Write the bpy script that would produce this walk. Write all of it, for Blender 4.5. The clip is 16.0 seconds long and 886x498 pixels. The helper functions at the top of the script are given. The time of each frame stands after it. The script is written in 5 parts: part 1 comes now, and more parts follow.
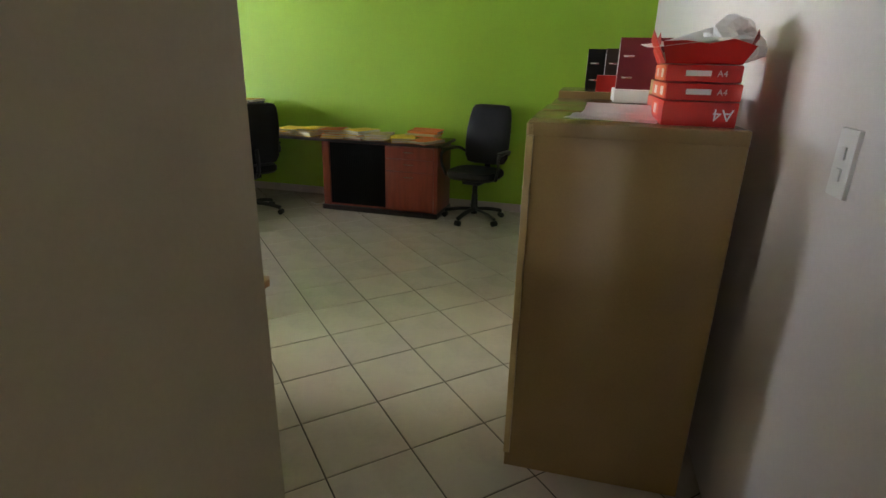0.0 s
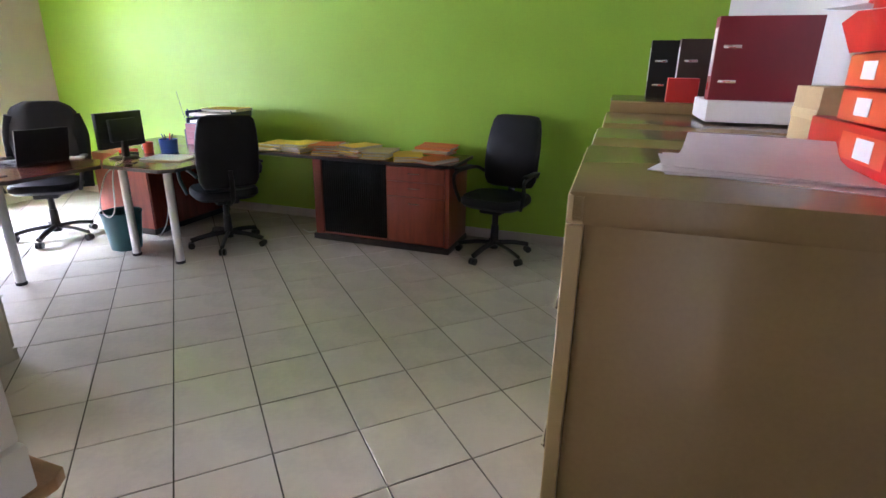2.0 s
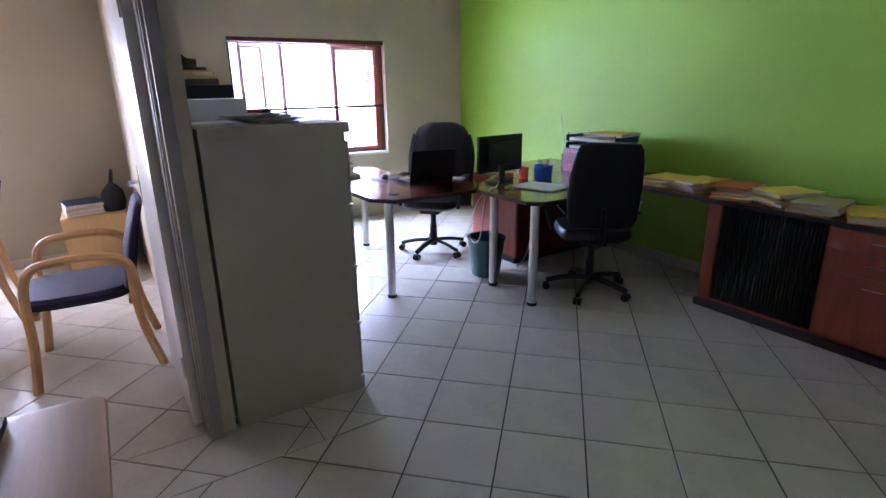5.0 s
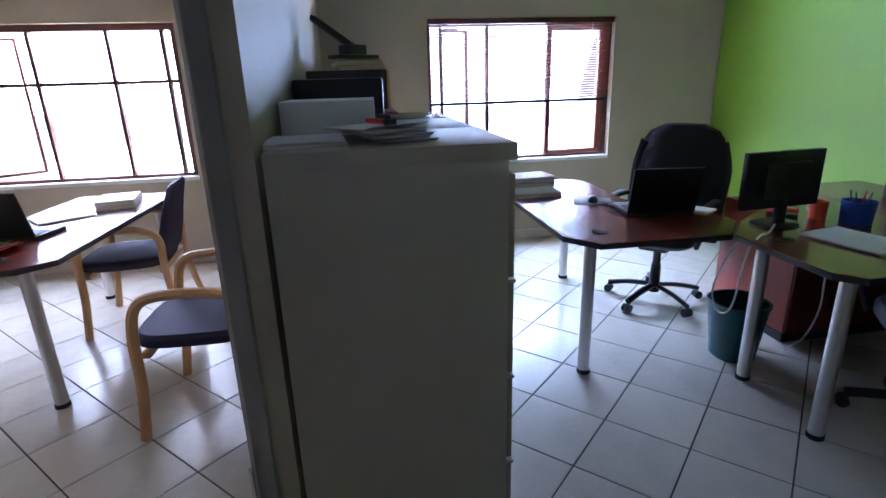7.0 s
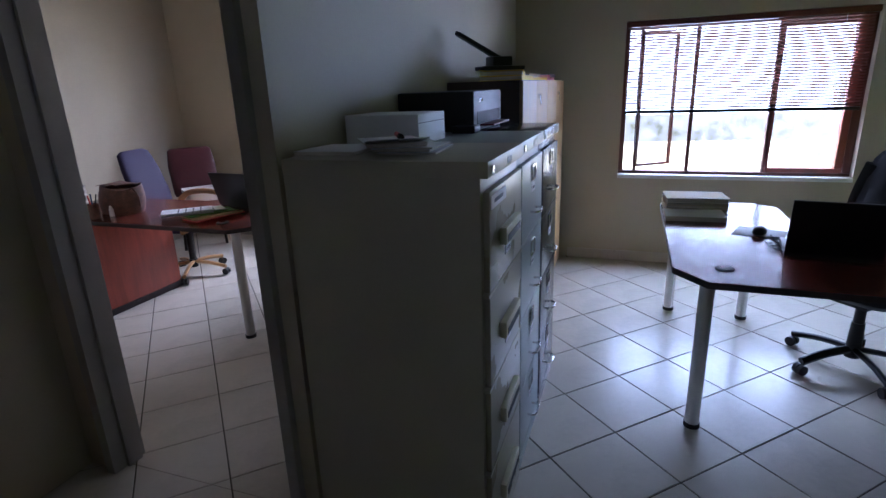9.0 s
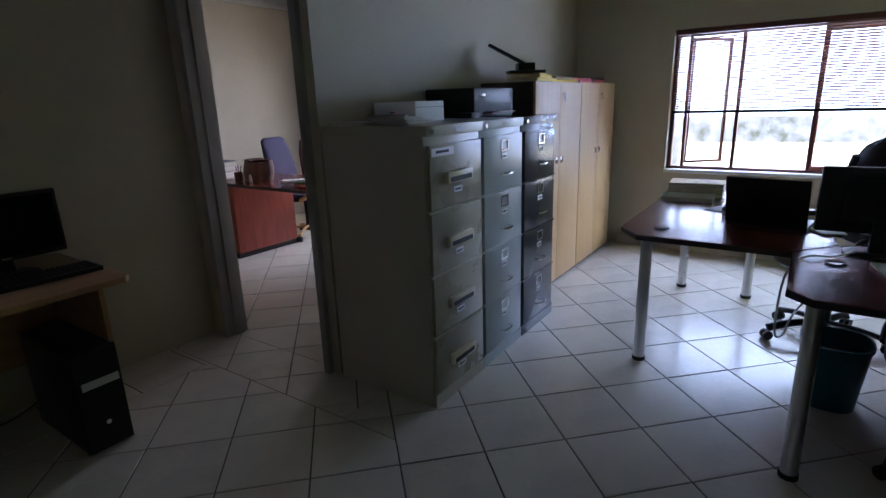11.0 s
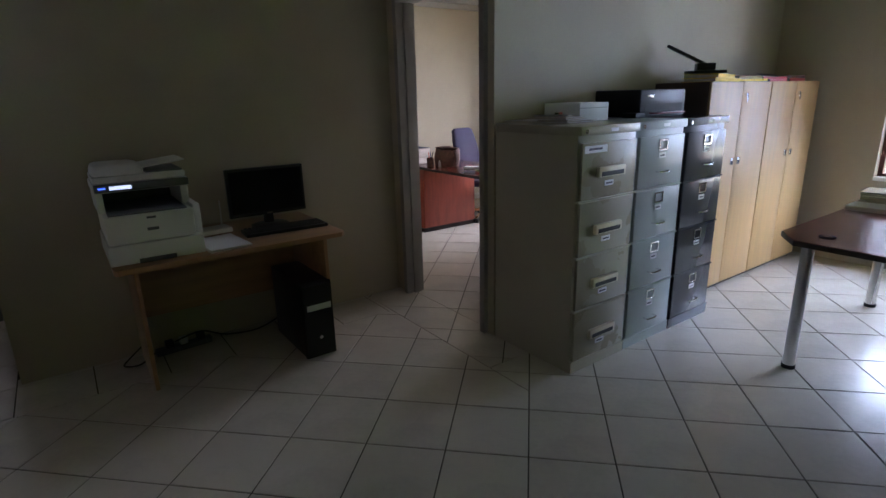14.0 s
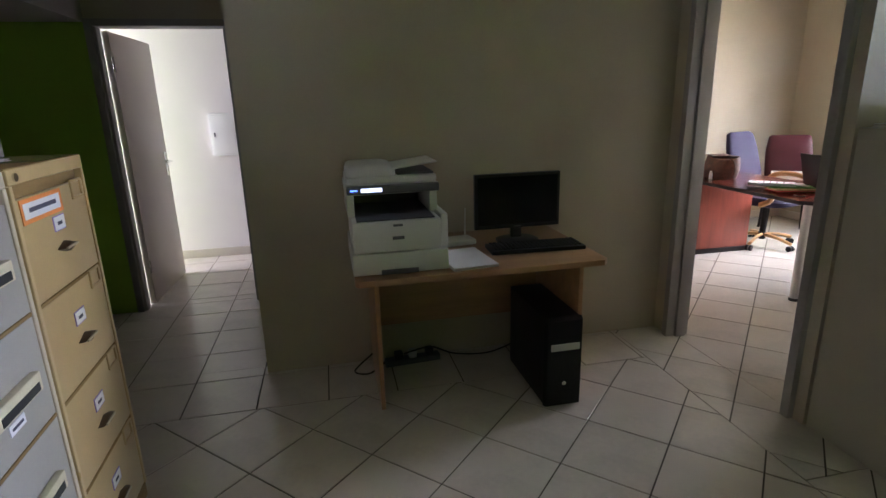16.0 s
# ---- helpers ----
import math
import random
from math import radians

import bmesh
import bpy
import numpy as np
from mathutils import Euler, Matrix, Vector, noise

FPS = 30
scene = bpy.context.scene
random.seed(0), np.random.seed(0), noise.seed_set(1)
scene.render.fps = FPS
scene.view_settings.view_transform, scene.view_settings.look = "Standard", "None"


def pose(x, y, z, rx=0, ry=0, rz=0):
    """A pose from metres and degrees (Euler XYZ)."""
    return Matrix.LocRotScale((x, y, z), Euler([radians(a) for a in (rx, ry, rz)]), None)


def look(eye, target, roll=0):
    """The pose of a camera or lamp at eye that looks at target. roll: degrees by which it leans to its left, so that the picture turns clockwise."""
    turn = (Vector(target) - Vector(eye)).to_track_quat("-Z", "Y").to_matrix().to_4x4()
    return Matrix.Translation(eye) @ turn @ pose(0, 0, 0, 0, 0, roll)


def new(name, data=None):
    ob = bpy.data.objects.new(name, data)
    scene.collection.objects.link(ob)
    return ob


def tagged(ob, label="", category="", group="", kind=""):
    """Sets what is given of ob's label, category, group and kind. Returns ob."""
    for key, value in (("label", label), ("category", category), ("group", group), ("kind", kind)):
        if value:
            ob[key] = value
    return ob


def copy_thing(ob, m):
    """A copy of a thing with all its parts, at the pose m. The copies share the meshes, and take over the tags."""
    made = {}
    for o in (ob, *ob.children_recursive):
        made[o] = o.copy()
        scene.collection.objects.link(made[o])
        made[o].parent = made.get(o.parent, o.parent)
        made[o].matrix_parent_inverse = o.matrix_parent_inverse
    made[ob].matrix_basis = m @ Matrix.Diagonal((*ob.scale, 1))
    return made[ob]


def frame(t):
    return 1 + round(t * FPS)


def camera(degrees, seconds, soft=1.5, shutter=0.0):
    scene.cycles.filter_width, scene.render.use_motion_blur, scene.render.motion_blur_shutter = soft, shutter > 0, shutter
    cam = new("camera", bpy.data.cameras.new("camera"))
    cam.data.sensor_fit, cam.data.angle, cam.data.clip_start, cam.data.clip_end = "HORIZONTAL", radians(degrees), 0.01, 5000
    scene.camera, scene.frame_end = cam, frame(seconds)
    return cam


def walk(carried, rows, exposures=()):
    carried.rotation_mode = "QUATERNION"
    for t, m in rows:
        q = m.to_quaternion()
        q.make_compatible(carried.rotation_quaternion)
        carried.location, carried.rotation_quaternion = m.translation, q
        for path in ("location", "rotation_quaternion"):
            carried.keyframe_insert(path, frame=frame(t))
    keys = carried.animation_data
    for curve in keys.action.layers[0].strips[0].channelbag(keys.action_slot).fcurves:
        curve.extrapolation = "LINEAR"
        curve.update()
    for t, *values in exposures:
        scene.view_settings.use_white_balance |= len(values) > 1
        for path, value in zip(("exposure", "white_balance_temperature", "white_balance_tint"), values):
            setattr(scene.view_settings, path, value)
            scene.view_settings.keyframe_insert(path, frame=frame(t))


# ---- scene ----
cam = camera(79.9, 16.0)
PATH = [
    (0, (0.131, -0.016, 1.476), (-0.376, 1.802, 0.815), 1.34),
    (0.5, (0.153, 0.278, 1.468), (-0.350, 2.098, 0.810), 1.30),
    (1, (0.130, 0.552, 1.440), (-0.385, 2.372, 0.788), 1.13),
    (1.5, (0.078, 0.788, 1.481), (-0.471, 2.594, 0.821), 0.93),
    (2, (-0.012, 0.992, 1.460), (-0.629, 2.780, 0.810), 0.88),
    (2.5, (-0.081, 1.165, 1.472), (-0.823, 2.905, 0.821), 0.70),
    (3, (-0.135, 1.292, 1.471), (-1.065, 2.942, 0.829), 0.38),
    (3.5, (-0.211, 1.359, 1.461), (-1.350, 2.876, 0.825), 0.14),
    (4, (-0.345, 1.439, 1.461), (-1.663, 2.804, 0.829), -0.28),
    (4.5, (-0.512, 1.534, 1.478), (-1.991, 2.723, 0.848), -0.95),
    (4.7, (-0.559, 1.563, 1.454), (-2.095, 2.688, 0.842), -0.98),
    (6.8, (-1.512, 2.103, 1.453), (-3.378, 2.479, 0.840), -1.14),
    (7, (-1.582, 2.156, 1.465), (-3.463, 2.446, 0.850), -1.69),
    (7.5, (-1.725, 2.291, 1.480), (-3.627, 2.326, 0.863), -1.84),
    (8, (-1.701, 2.449, 1.486), (-3.591, 2.213, 0.876), -1.94),
    (8.5, (-1.624, 2.668, 1.519), (-3.481, 2.235, 0.915), -2.11),
    (9, (-1.568, 2.886, 1.491), (-3.368, 2.238, 0.908), -2.09),
    (9.2, (-1.534, 2.971, 1.517), (-3.301, 2.243, 0.926), -2.31),
    (11.3, (-1.003, 3.954, 1.399), (-2.581, 2.851, 0.860), -1.83),
    (11.5, (-0.973, 4.010, 1.410), (-2.548, 2.907, 0.860), -1.75),
    (12, (-0.918, 4.149, 1.436), (-2.483, 3.036, 0.877), -1.66),
    (12.5, (-0.888, 4.254, 1.448), (-2.394, 3.068, 0.879), -1.56),
    (13, (-0.868, 4.298, 1.451), (-2.261, 2.980, 0.885), -1.55),
    (13.5, (-0.847, 4.282, 1.461), (-2.100, 2.826, 0.901), -1.47),
    (14, (-0.828, 4.243, 1.463), (-1.943, 2.678, 0.909), -1.41),
    (14.5, (-0.819, 4.147, 1.457), (-1.808, 2.498, 0.907), -1.39),
    (15, (-0.846, 3.985, 1.454), (-1.662, 2.242, 0.909), -1.51),
    (15.5, (-0.871, 3.822, 1.457), (-1.478, 1.993, 0.920), -1.67),
    (16, (-0.866, 3.623, 1.443), (-1.263, 1.737, 0.909), -1.52),
]
EXPOSURES = [(0, 1.1, 6450, 13), (1, 1.55, 6000, 22), (2.5, 1.4, 5600, 30), (4.5, 0.75, 5150, 32), (7, 0.0, 4700, 24), (9, -0.98, 4800, 26), (12, -1.0, 5050, 22), (14, -0.55, 5300, 22), (15, 0.0, 5600, 24), (16, 0.42, 5500, 21)]
walk(cam, [(t, look(eye, target, roll)) for t, eye, target, roll in PATH], EXPOSURES)

# ---- world and light ----
world = bpy.data.worlds.new("sky")
scene.world = world
world.use_nodes = True
sky = world.node_tree.nodes.new("ShaderNodeTexSky")
sky.sky_type, sky.sun_disc = "NISHITA", False
sky.sun_elevation, sky.sun_rotation = radians(55), radians(200)
world.node_tree.links.new(sky.outputs[0], world.node_tree.nodes["Background"].inputs[0])
world.node_tree.nodes["Background"].inputs[1].default_value = 0.12


def area(name, eye, target, w, h, power, color=(0.9, 0.95, 1.0)):
    lamp = bpy.data.lights.new(name, "AREA")
    lamp.shape, lamp.size, lamp.size_y, lamp.energy, lamp.color = "RECTANGLE", w, h, power, color
    ob = new(name, lamp)
    ob.matrix_world = look(eye, target)
    return ob


# daylight through the two west windows
area("window_daylight", (-6.95, 3.62, 1.75), (-5.5, 3.62, 0.8), 1.9, 1.4, 560, (0.8, 0.9, 1.0))
area("window_daylight", (-6.95, 0.0, 1.75), (-5.5, 0.0, 0.45), 1.9, 1.4, 235, (1.0, 0.97, 0.92))
# light thrown up by the sunlit ground outside
area("ground_bounce", (-7.0, 3.62, 0.62), (-5.2, 3.95, 2.3), 1.7, 0.8, 32, (1.0, 0.89, 0.52))
area("ground_bounce", (-7.0, 0.0, 0.62), (-5.2, -0.3, 2.3), 1.7, 0.8, 60, (1.0, 0.89, 0.55))
# added lamp that brightens the corridor; its source is unseen
area("corridor_fill_lamp", (2.9, -1.25, 1.4), (0, -1.25, 1.0), 1.0, 1.6, 100, (1.0, 0.95, 0.98))


# ---- materials ----
def mat(name, color, rough=0.5, metal=0.0, var=0.12, scale=3.0, bump=0.02, fine=120.0, stretch=(1, 1, 1), coat=0.0, rand=0.0, dirt=0.0, spec=0.5):
    m = bpy.data.materials.new(name)
    m.use_nodes = True
    n, l = m.node_tree.nodes, m.node_tree.links
    b = n["Principled BSDF"]
    b.inputs["Metallic"].default_value = metal
    b.inputs["Coat Weight"].default_value = coat
    b.inputs["Specular IOR Level"].default_value = spec
    b.inputs["Coat Roughness"].default_value = 0.12
    co = n.new("ShaderNodeTexCoord")
    mp = n.new("ShaderNodeMapping")
    mp.inputs["Scale"].default_value = stretch
    l.new(co.outputs["Object"], mp.inputs["Vector"])
    big, small = n.new("ShaderNodeTexNoise"), n.new("ShaderNodeTexNoise")
    big.inputs["Scale"].default_value, big.inputs["Detail"].default_value = scale, 4
    small.inputs["Scale"].default_value, small.inputs["Detail"].default_value = fine, 3
    l.new(mp.outputs[0], big.inputs["Vector"])
    l.new(mp.outputs[0], small.inputs["Vector"])
    ramp = n.new("ShaderNodeValToRGB")
    ramp.color_ramp.elements[0].position, ramp.color_ramp.elements[1].position = 0.3, 0.7
    ramp.color_ramp.elements[0].color = (*[c * (1 - var) for c in color], 1)
    ramp.color_ramp.elements[1].color = (*[min(1, c * (1 + var)) for c in color], 1)
    mixf = n.new("ShaderNodeMath")
    mixf.operation = "MULTIPLY_ADD"
    mixf.inputs[1].default_value = 0.35
    l.new(small.outputs["Fac"], mixf.inputs[0])
    sub = n.new("ShaderNodeMath")
    sub.operation = "SUBTRACT"
    sub.inputs[1].default_value = 0.17
    l.new(big.outputs["Fac"], sub.inputs[0])
    l.new(sub.outputs[0], mixf.inputs[2])
    last = mixf.outputs[0]
    if rand:
        info = n.new("ShaderNodeObjectInfo")
        r = n.new("ShaderNodeMath")
        r.operation = "MULTIPLY_ADD"
        r.inputs[1].default_value = rand
        l.new(info.outputs["Random"], r.inputs[0])
        l.new(last, r.inputs[2])
        last = r.outputs[0]
    l.new(last, ramp.inputs[0])
    col = ramp.outputs[0]
    if dirt:
        spots = n.new("ShaderNodeTexNoise")
        spots.inputs["Scale"].default_value, spots.inputs["Detail"].default_value = 1.7, 8
        l.new(co.outputs["Object"], spots.inputs["Vector"])
        dr = n.new("ShaderNodeValToRGB")
        dr.color_ramp.elements[0].position, dr.color_ramp.elements[1].position = 0.52, 0.8
        dr.color_ramp.elements[0].color, dr.color_ramp.elements[1].color = (0, 0, 0, 1), (dirt, dirt, dirt, 1)
        l.new(spots.outputs["Fac"], dr.inputs[0])
        mx = n.new("ShaderNodeMixRGB")
        mx.inputs[2].default_value = (color[0] * 0.5, color[1] * 0.42, color[2] * 0.32, 1)
        l.new(dr.outputs[0], mx.inputs[0])
        l.new(col, mx.inputs[1])
        col = mx.outputs[0]
    l.new(col, b.inputs["Base Color"])
    rr = n.new("ShaderNodeMapRange")
    rr.inputs["To Min"].default_value, rr.inputs["To Max"].default_value = max(0.03, rough * 0.8), min(1, rough * 1.2)
    l.new(big.outputs["Fac"], rr.inputs["Value"])
    l.new(rr.outputs[0], b.inputs["Roughness"])
    if bump:
        bp = n.new("ShaderNodeBump")
        bp.inputs["Strength"].default_value, bp.inputs["Distance"].default_value = min(1, bump * 8), bump * 0.05
        l.new(small.outputs["Fac"], bp.inputs["Height"])
        l.new(bp.outputs[0], b.inputs["Normal"])
    return m


def glow(name, color, power):
    m = bpy.data.materials.new(name)
    m.use_nodes = True
    b = m.node_tree.nodes["Principled BSDF"]
    b.inputs["Base Color"].default_value = (*color, 1)
    b.inputs["Emission Color"].default_value, b.inputs["Emission Strength"].default_value = (*color, 1), power
    return m


WALL = mat("cream_wall_paint", (0.45, 0.395, 0.285), 0.65, var=0.05, scale=1.2, bump=0.03, fine=90, dirt=0.25)
GREEN = mat("lime_wall_paint", (0.29, 0.5, 0.03), 0.55, var=0.06, scale=1.0, bump=0.03, fine=90)
WHITE = mat("white_wall_paint", (0.72, 0.68, 0.66), 0.6, var=0.04, scale=1.2, bump=0.03, fine=90)
# greyed well below white paint so it throws back less light
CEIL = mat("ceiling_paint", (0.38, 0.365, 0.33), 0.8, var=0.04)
TILE = mat("glazed_floor_tile", (0.54, 0.495, 0.415), 0.19, var=0.1, scale=5, bump=0.012, fine=35, rand=0.25, dirt=0.2)
GROUT = mat("dark_grout", (0.06, 0.047, 0.036), 0.9, var=0.25, scale=9)
SKIRT = mat("skirting_tile", (0.5, 0.45, 0.38), 0.3, var=0.08)
FRAME = mat("grey_steel_frame", (0.29, 0.27, 0.245), 0.4, var=0.06, bump=0.01)
LEAF = mat("white_door_gloss", (0.78, 0.77, 0.74), 0.22, var=0.03, scale=1.5, bump=0.008)
LEAFB = mat("beige_door", (0.64, 0.57, 0.48), 0.35, var=0.05, scale=2)
WINWOOD = mat("red_stained_window_wood", (0.11, 0.03, 0.017), 0.4, var=0.3, scale=5, stretch=(1, 1, 0.15), bump=0.02)
# same window wood, with light off the reveal put into its colour
LITWOOD = mat("window_wood_lit_tone", (0.24, 0.06, 0.035), 0.35, var=0.25, scale=5, stretch=(1, 1, 0.15), bump=0.02)
SLAT = mat("reddish_blind_slat", (0.14, 0.045, 0.03), 0.5, var=0.1)
MAHOG = mat("mahogany_laminate", (0.15, 0.033, 0.02), 0.24, var=0.35, scale=3, fine=60, stretch=(1, 7, 1), bump=0.006, coat=0.3)
MAHOGF = mat("red_cherry_laminate", (0.25, 0.05, 0.027), 0.33, var=0.22, scale=3, fine=60, stretch=(7, 7, 1), bump=0.006)
EDGE = mat("black_desk_edge", (0.018, 0.012, 0.012), 0.4)
STEEL = mat("brushed_steel", (0.62, 0.61, 0.6), 0.3, metal=1.0, var=0.06, fine=300, stretch=(1, 1, 0.05), bump=0.01)
CHROME = mat("chrome", (0.75, 0.75, 0.76), 0.12, metal=1.0, var=0.03, bump=0)
RUBBER = mat("black_rubber", (0.015, 0.015, 0.016), 0.7)
PLASTIC = mat("black_plastic", (0.012, 0.012, 0.013), 0.38, bump=0.012, fine=400, spec=0.35)
SCREEN = mat("dark_screen", (0.006, 0.006, 0.008), 0.16, bump=0)
LEATHER = mat("black_leather", (0.008, 0.008, 0.01), 0.42, var=0.3, scale=6, bump=0.05, fine=160, spec=0.3)
CLOTH = mat("black_cloth", (0.01, 0.01, 0.013), 0.85, var=0.3, bump=0.06, fine=300)
TAMBOUR = mat("black_tambour", (0.01, 0.01, 0.011), 0.6, spec=0.2)
BEECH = mat("beech_laminate", (0.58, 0.37, 0.155), 0.46, var=0.07, scale=3, fine=60, stretch=(8, 8, 0.5), bump=0.006)
BEECHD = mat("worn_beech_laminate", (0.35, 0.2, 0.095), 0.4, var=0.16, scale=3, fine=60, stretch=(0.7, 8, 8), bump=0.006)
DARKSIDE = mat("dark_brown_laminate", (0.05, 0.028, 0.02), 0.4, var=0.2)
BENTWOOD = mat("bent_beech", (0.46, 0.26, 0.1), 0.33, var=0.15, scale=6, bump=0.01)
PURPLE = mat("purple_fabric", (0.021, 0.014, 0.046), 0.85, var=0.12, bump=0.08, fine=450)
MAROON = mat("maroon_leather", (0.05, 0.008, 0.011), 0.35, var=0.2, bump=0.03)
OLIVE = mat("olive_grey_steel", (0.42, 0.39, 0.29), 0.33, var=0.05, bump=0.01)
OLIVED = mat("olive_brown_drawer", (0.33, 0.3, 0.215), 0.28, var=0.05, bump=0.01)
BLUEGREY = mat("blue_grey_steel", (0.4, 0.445, 0.45), 0.3, var=0.05, bump=0.01)
CHARCOAL = mat("charcoal_gloss_steel", (0.045, 0.048, 0.055), 0.2, var=0.1, bump=0.006)
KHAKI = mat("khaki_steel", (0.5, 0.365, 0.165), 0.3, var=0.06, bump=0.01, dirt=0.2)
GREYST = mat("warm_grey_steel", (0.36, 0.34, 0.3), 0.36, var=0.05, bump=0.01)
BROWNST = mat("brown_gloss_steel", (0.31, 0.215, 0.095), 0.19, var=0.08, bump=0.008, dirt=0.15)
CREAMST = mat("cream_steel", (0.55, 0.49, 0.36), 0.33, var=0.05, bump=0.01, dirt=0.15)
BRONZE = mat("dark_bronze", (0.1, 0.065, 0.035), 0.35, metal=0.8, var=0.1)
LABELP = mat("violet_label_border", (0.3, 0.24, 0.6), 0.6)
CREAMP = mat("cream_handle_plastic", (0.66, 0.6, 0.42), 0.4)
PAPER = mat("white_paper", (0.8, 0.8, 0.82), 0.85, var=0.05, bump=0.02)
PAPERB = mat("paper_edges", (0.62, 0.57, 0.5), 0.9, var=0.25, scale=4, stretch=(1, 1, 60), bump=0.02)
YELLOW = mat("yellow_folder", (0.8, 0.55, 0.04), 0.7, var=0.12)
ORANGE = mat("orange_folder", (0.62, 0.15, 0.015), 0.7, var=0.12)
BUFFP = mat("buff_folder", (0.55, 0.43, 0.22), 0.8, var=0.12)
GREENP = mat("green_folder", (0.12, 0.3, 0.07), 0.7)
REDP = mat("red_paper_wrap", (0.55, 0.022, 0.018), 0.32, var=0.08, bump=0.02)
ORANGEB = mat("orange_red_box_end", (0.72, 0.1, 0.035), 0.35, var=0.05)
CARD = mat("brown_cardboard", (0.46, 0.34, 0.17), 0.85, var=0.1)
WHITEBOX = mat("white_carton", (0.74, 0.74, 0.74), 0.6, var=0.05)
BURG = mat("burgundy_binder", (0.16, 0.012, 0.02), 0.38, var=0.08)
NAVY = mat("navy_plastic", (0.02, 0.03, 0.1), 0.4)
BLUE = mat("blue_plastic", (0.02, 0.09, 0.42), 0.35)
TEAL = mat("teal_bin_plastic", (0.009, 0.075, 0.085), 0.4, var=0.1)
PRWHITE = mat("off_white_printer_plastic", (0.68, 0.67, 0.62), 0.42, var=0.03, bump=0.015, fine=400)
PRGREY = mat("grey_printer_plastic", (0.09, 0.09, 0.095), 0.45)
LABELW = mat("white_label", (0.82, 0.82, 0.86), 0.6, var=0.03)
LABELO = mat("orange_label_border", (0.75, 0.26, 0.05), 0.6)
INK = mat("dark_ink", (0.05, 0.05, 0.09), 0.7)
SKIN = mat("cream_switch_plastic", (0.82, 0.82, 0.8), 0.35, var=0.02)
WICKER = mat("brown_wicker", (0.1, 0.045, 0.028), 0.7, var=0.4, scale=30)
CABLE = mat("grey_cable", (0.5, 0.5, 0.48), 0.5)
GLASS = bpy.data.materials.new("window_glass")
GLASS.use_nodes = True
gb = GLASS.node_tree.nodes["Principled BSDF"]
gb.inputs["Transmission Weight"].default_value, gb.inputs["Roughness"].default_value, gb.inputs["IOR"].default_value = 1.0, 0.0, 1.02
LED = glow("blue_status_light", (0.1, 0.2, 1.0), 3.0)
LCD = glow("printer_display", (0.8, 0.85, 1.0), 1.6)


# ---- building helpers ----
def mesh(name, bm, material):
    me = bpy.data.meshes.new(name)
    bmesh.ops.recalc_face_normals(bm, faces=bm.faces)
    bm.to_mesh(me)
    bm.free()
    me.materials.append(material)
    return me


def smooth(ob, angle=40):
    me = ob.data
    me.polygons.foreach_set("use_smooth", [True] * len(me.polygons))
    me.set_sharp_from_angle(angle=radians(angle))
    return ob


def part(name, bm, material, parent, label=""):
    ob = smooth(new(name, mesh(name, bm, material)))
    ob.parent = parent
    if label:
        tagged(ob, label)
    return ob


def thing(name, label, category, x=0, y=0, z=0, rz=0, group=""):
    ob = new(name)
    ob.matrix_world = pose(x, y, z, 0, 0, rz)
    ob.empty_display_size = 0.1
    return tagged(ob, label, category, group)


def bx(bm, x0, x1, y0, y1, z0, z1, bev=0.0, seg=2):
    r = bmesh.ops.create_cube(bm, size=1)
    for v in r["verts"]:
        v.co = ((x0 + x1) / 2 + v.co.x * (x1 - x0), (y0 + y1) / 2 + v.co.y * (y1 - y0), (z0 + z1) / 2 + v.co.z * (z1 - z0))
    if bev:
        es = {e for v in r["verts"] for e in v.link_edges}
        bmesh.ops.bevel(bm, geom=list(es), offset=bev, segments=seg, affect="EDGES", profile=0.6)
    return bm


def B(x0, x1, y0, y1, z0, z1, bev=0.0, seg=2):
    return bx(bmesh.new(), x0, x1, y0, y1, z0, z1, bev, seg)


def prism(pts, z0, z1, bev=0.0):
    bm = bmesh.new()
    lo = [bm.verts.new((x, y, z0)) for x, y in pts]
    hi = [bm.verts.new((x, y, z1)) for x, y in pts]
    bm.faces.new(lo[::-1])
    bm.faces.new(hi)
    k = len(pts)
    for i in range(k):
        bm.faces.new((lo[i], lo[(i + 1) % k], hi[(i + 1) % k], hi[i]))
    if bev:
        bmesh.ops.bevel(bm, geom=[e for e in bm.edges], offset=bev, segments=2, affect="EDGES", profile=0.6)
    return bm


def loft(bm, rings):
    rows = [[bm.verts.new(p) for p in ring] for ring in rings]
    k = len(rows[0])
    for a, b in zip(rows, rows[1:]):
        for i in range(k):
            bm.faces.new((a[i], a[(i + 1) % k], b[(i + 1) % k], b[i]))
    bm.faces.new(rows[0][::-1])
    bm.faces.new(rows[-1])
    return bm


def oval(hx, hy, cx, cy, z, power=4.0, k=24):
    out = []
    for i in range(k):
        a = 2 * math.pi * (i + 0.5) / k
        c, s = math.cos(a), math.sin(a)
        out.append((cx + hx * math.copysign(abs(c) ** (2 / power), c), cy + hy * math.copysign(abs(s) ** (2 / power), s), z))
    return out


def cyl(bm, p, q, r, r2=None, k=16):
    p, q = Vector(p), Vector(q)
    d = (q - p).normalized()
    u = d.orthogonal().normalized()
    w = d.cross(u)
    rings = []
    for c, rad in ((p, r), (q, r if r2 is None else r2)):
        rings.append([c + (u * math.cos(2 * math.pi * i / k) + w * math.sin(2 * math.pi * i / k)) * rad for i in range(k)])
    return loft(bm, rings)


def C(p, q, r, r2=None, k=16):
    return cyl(bmesh.new(), p, q, r, r2, k)


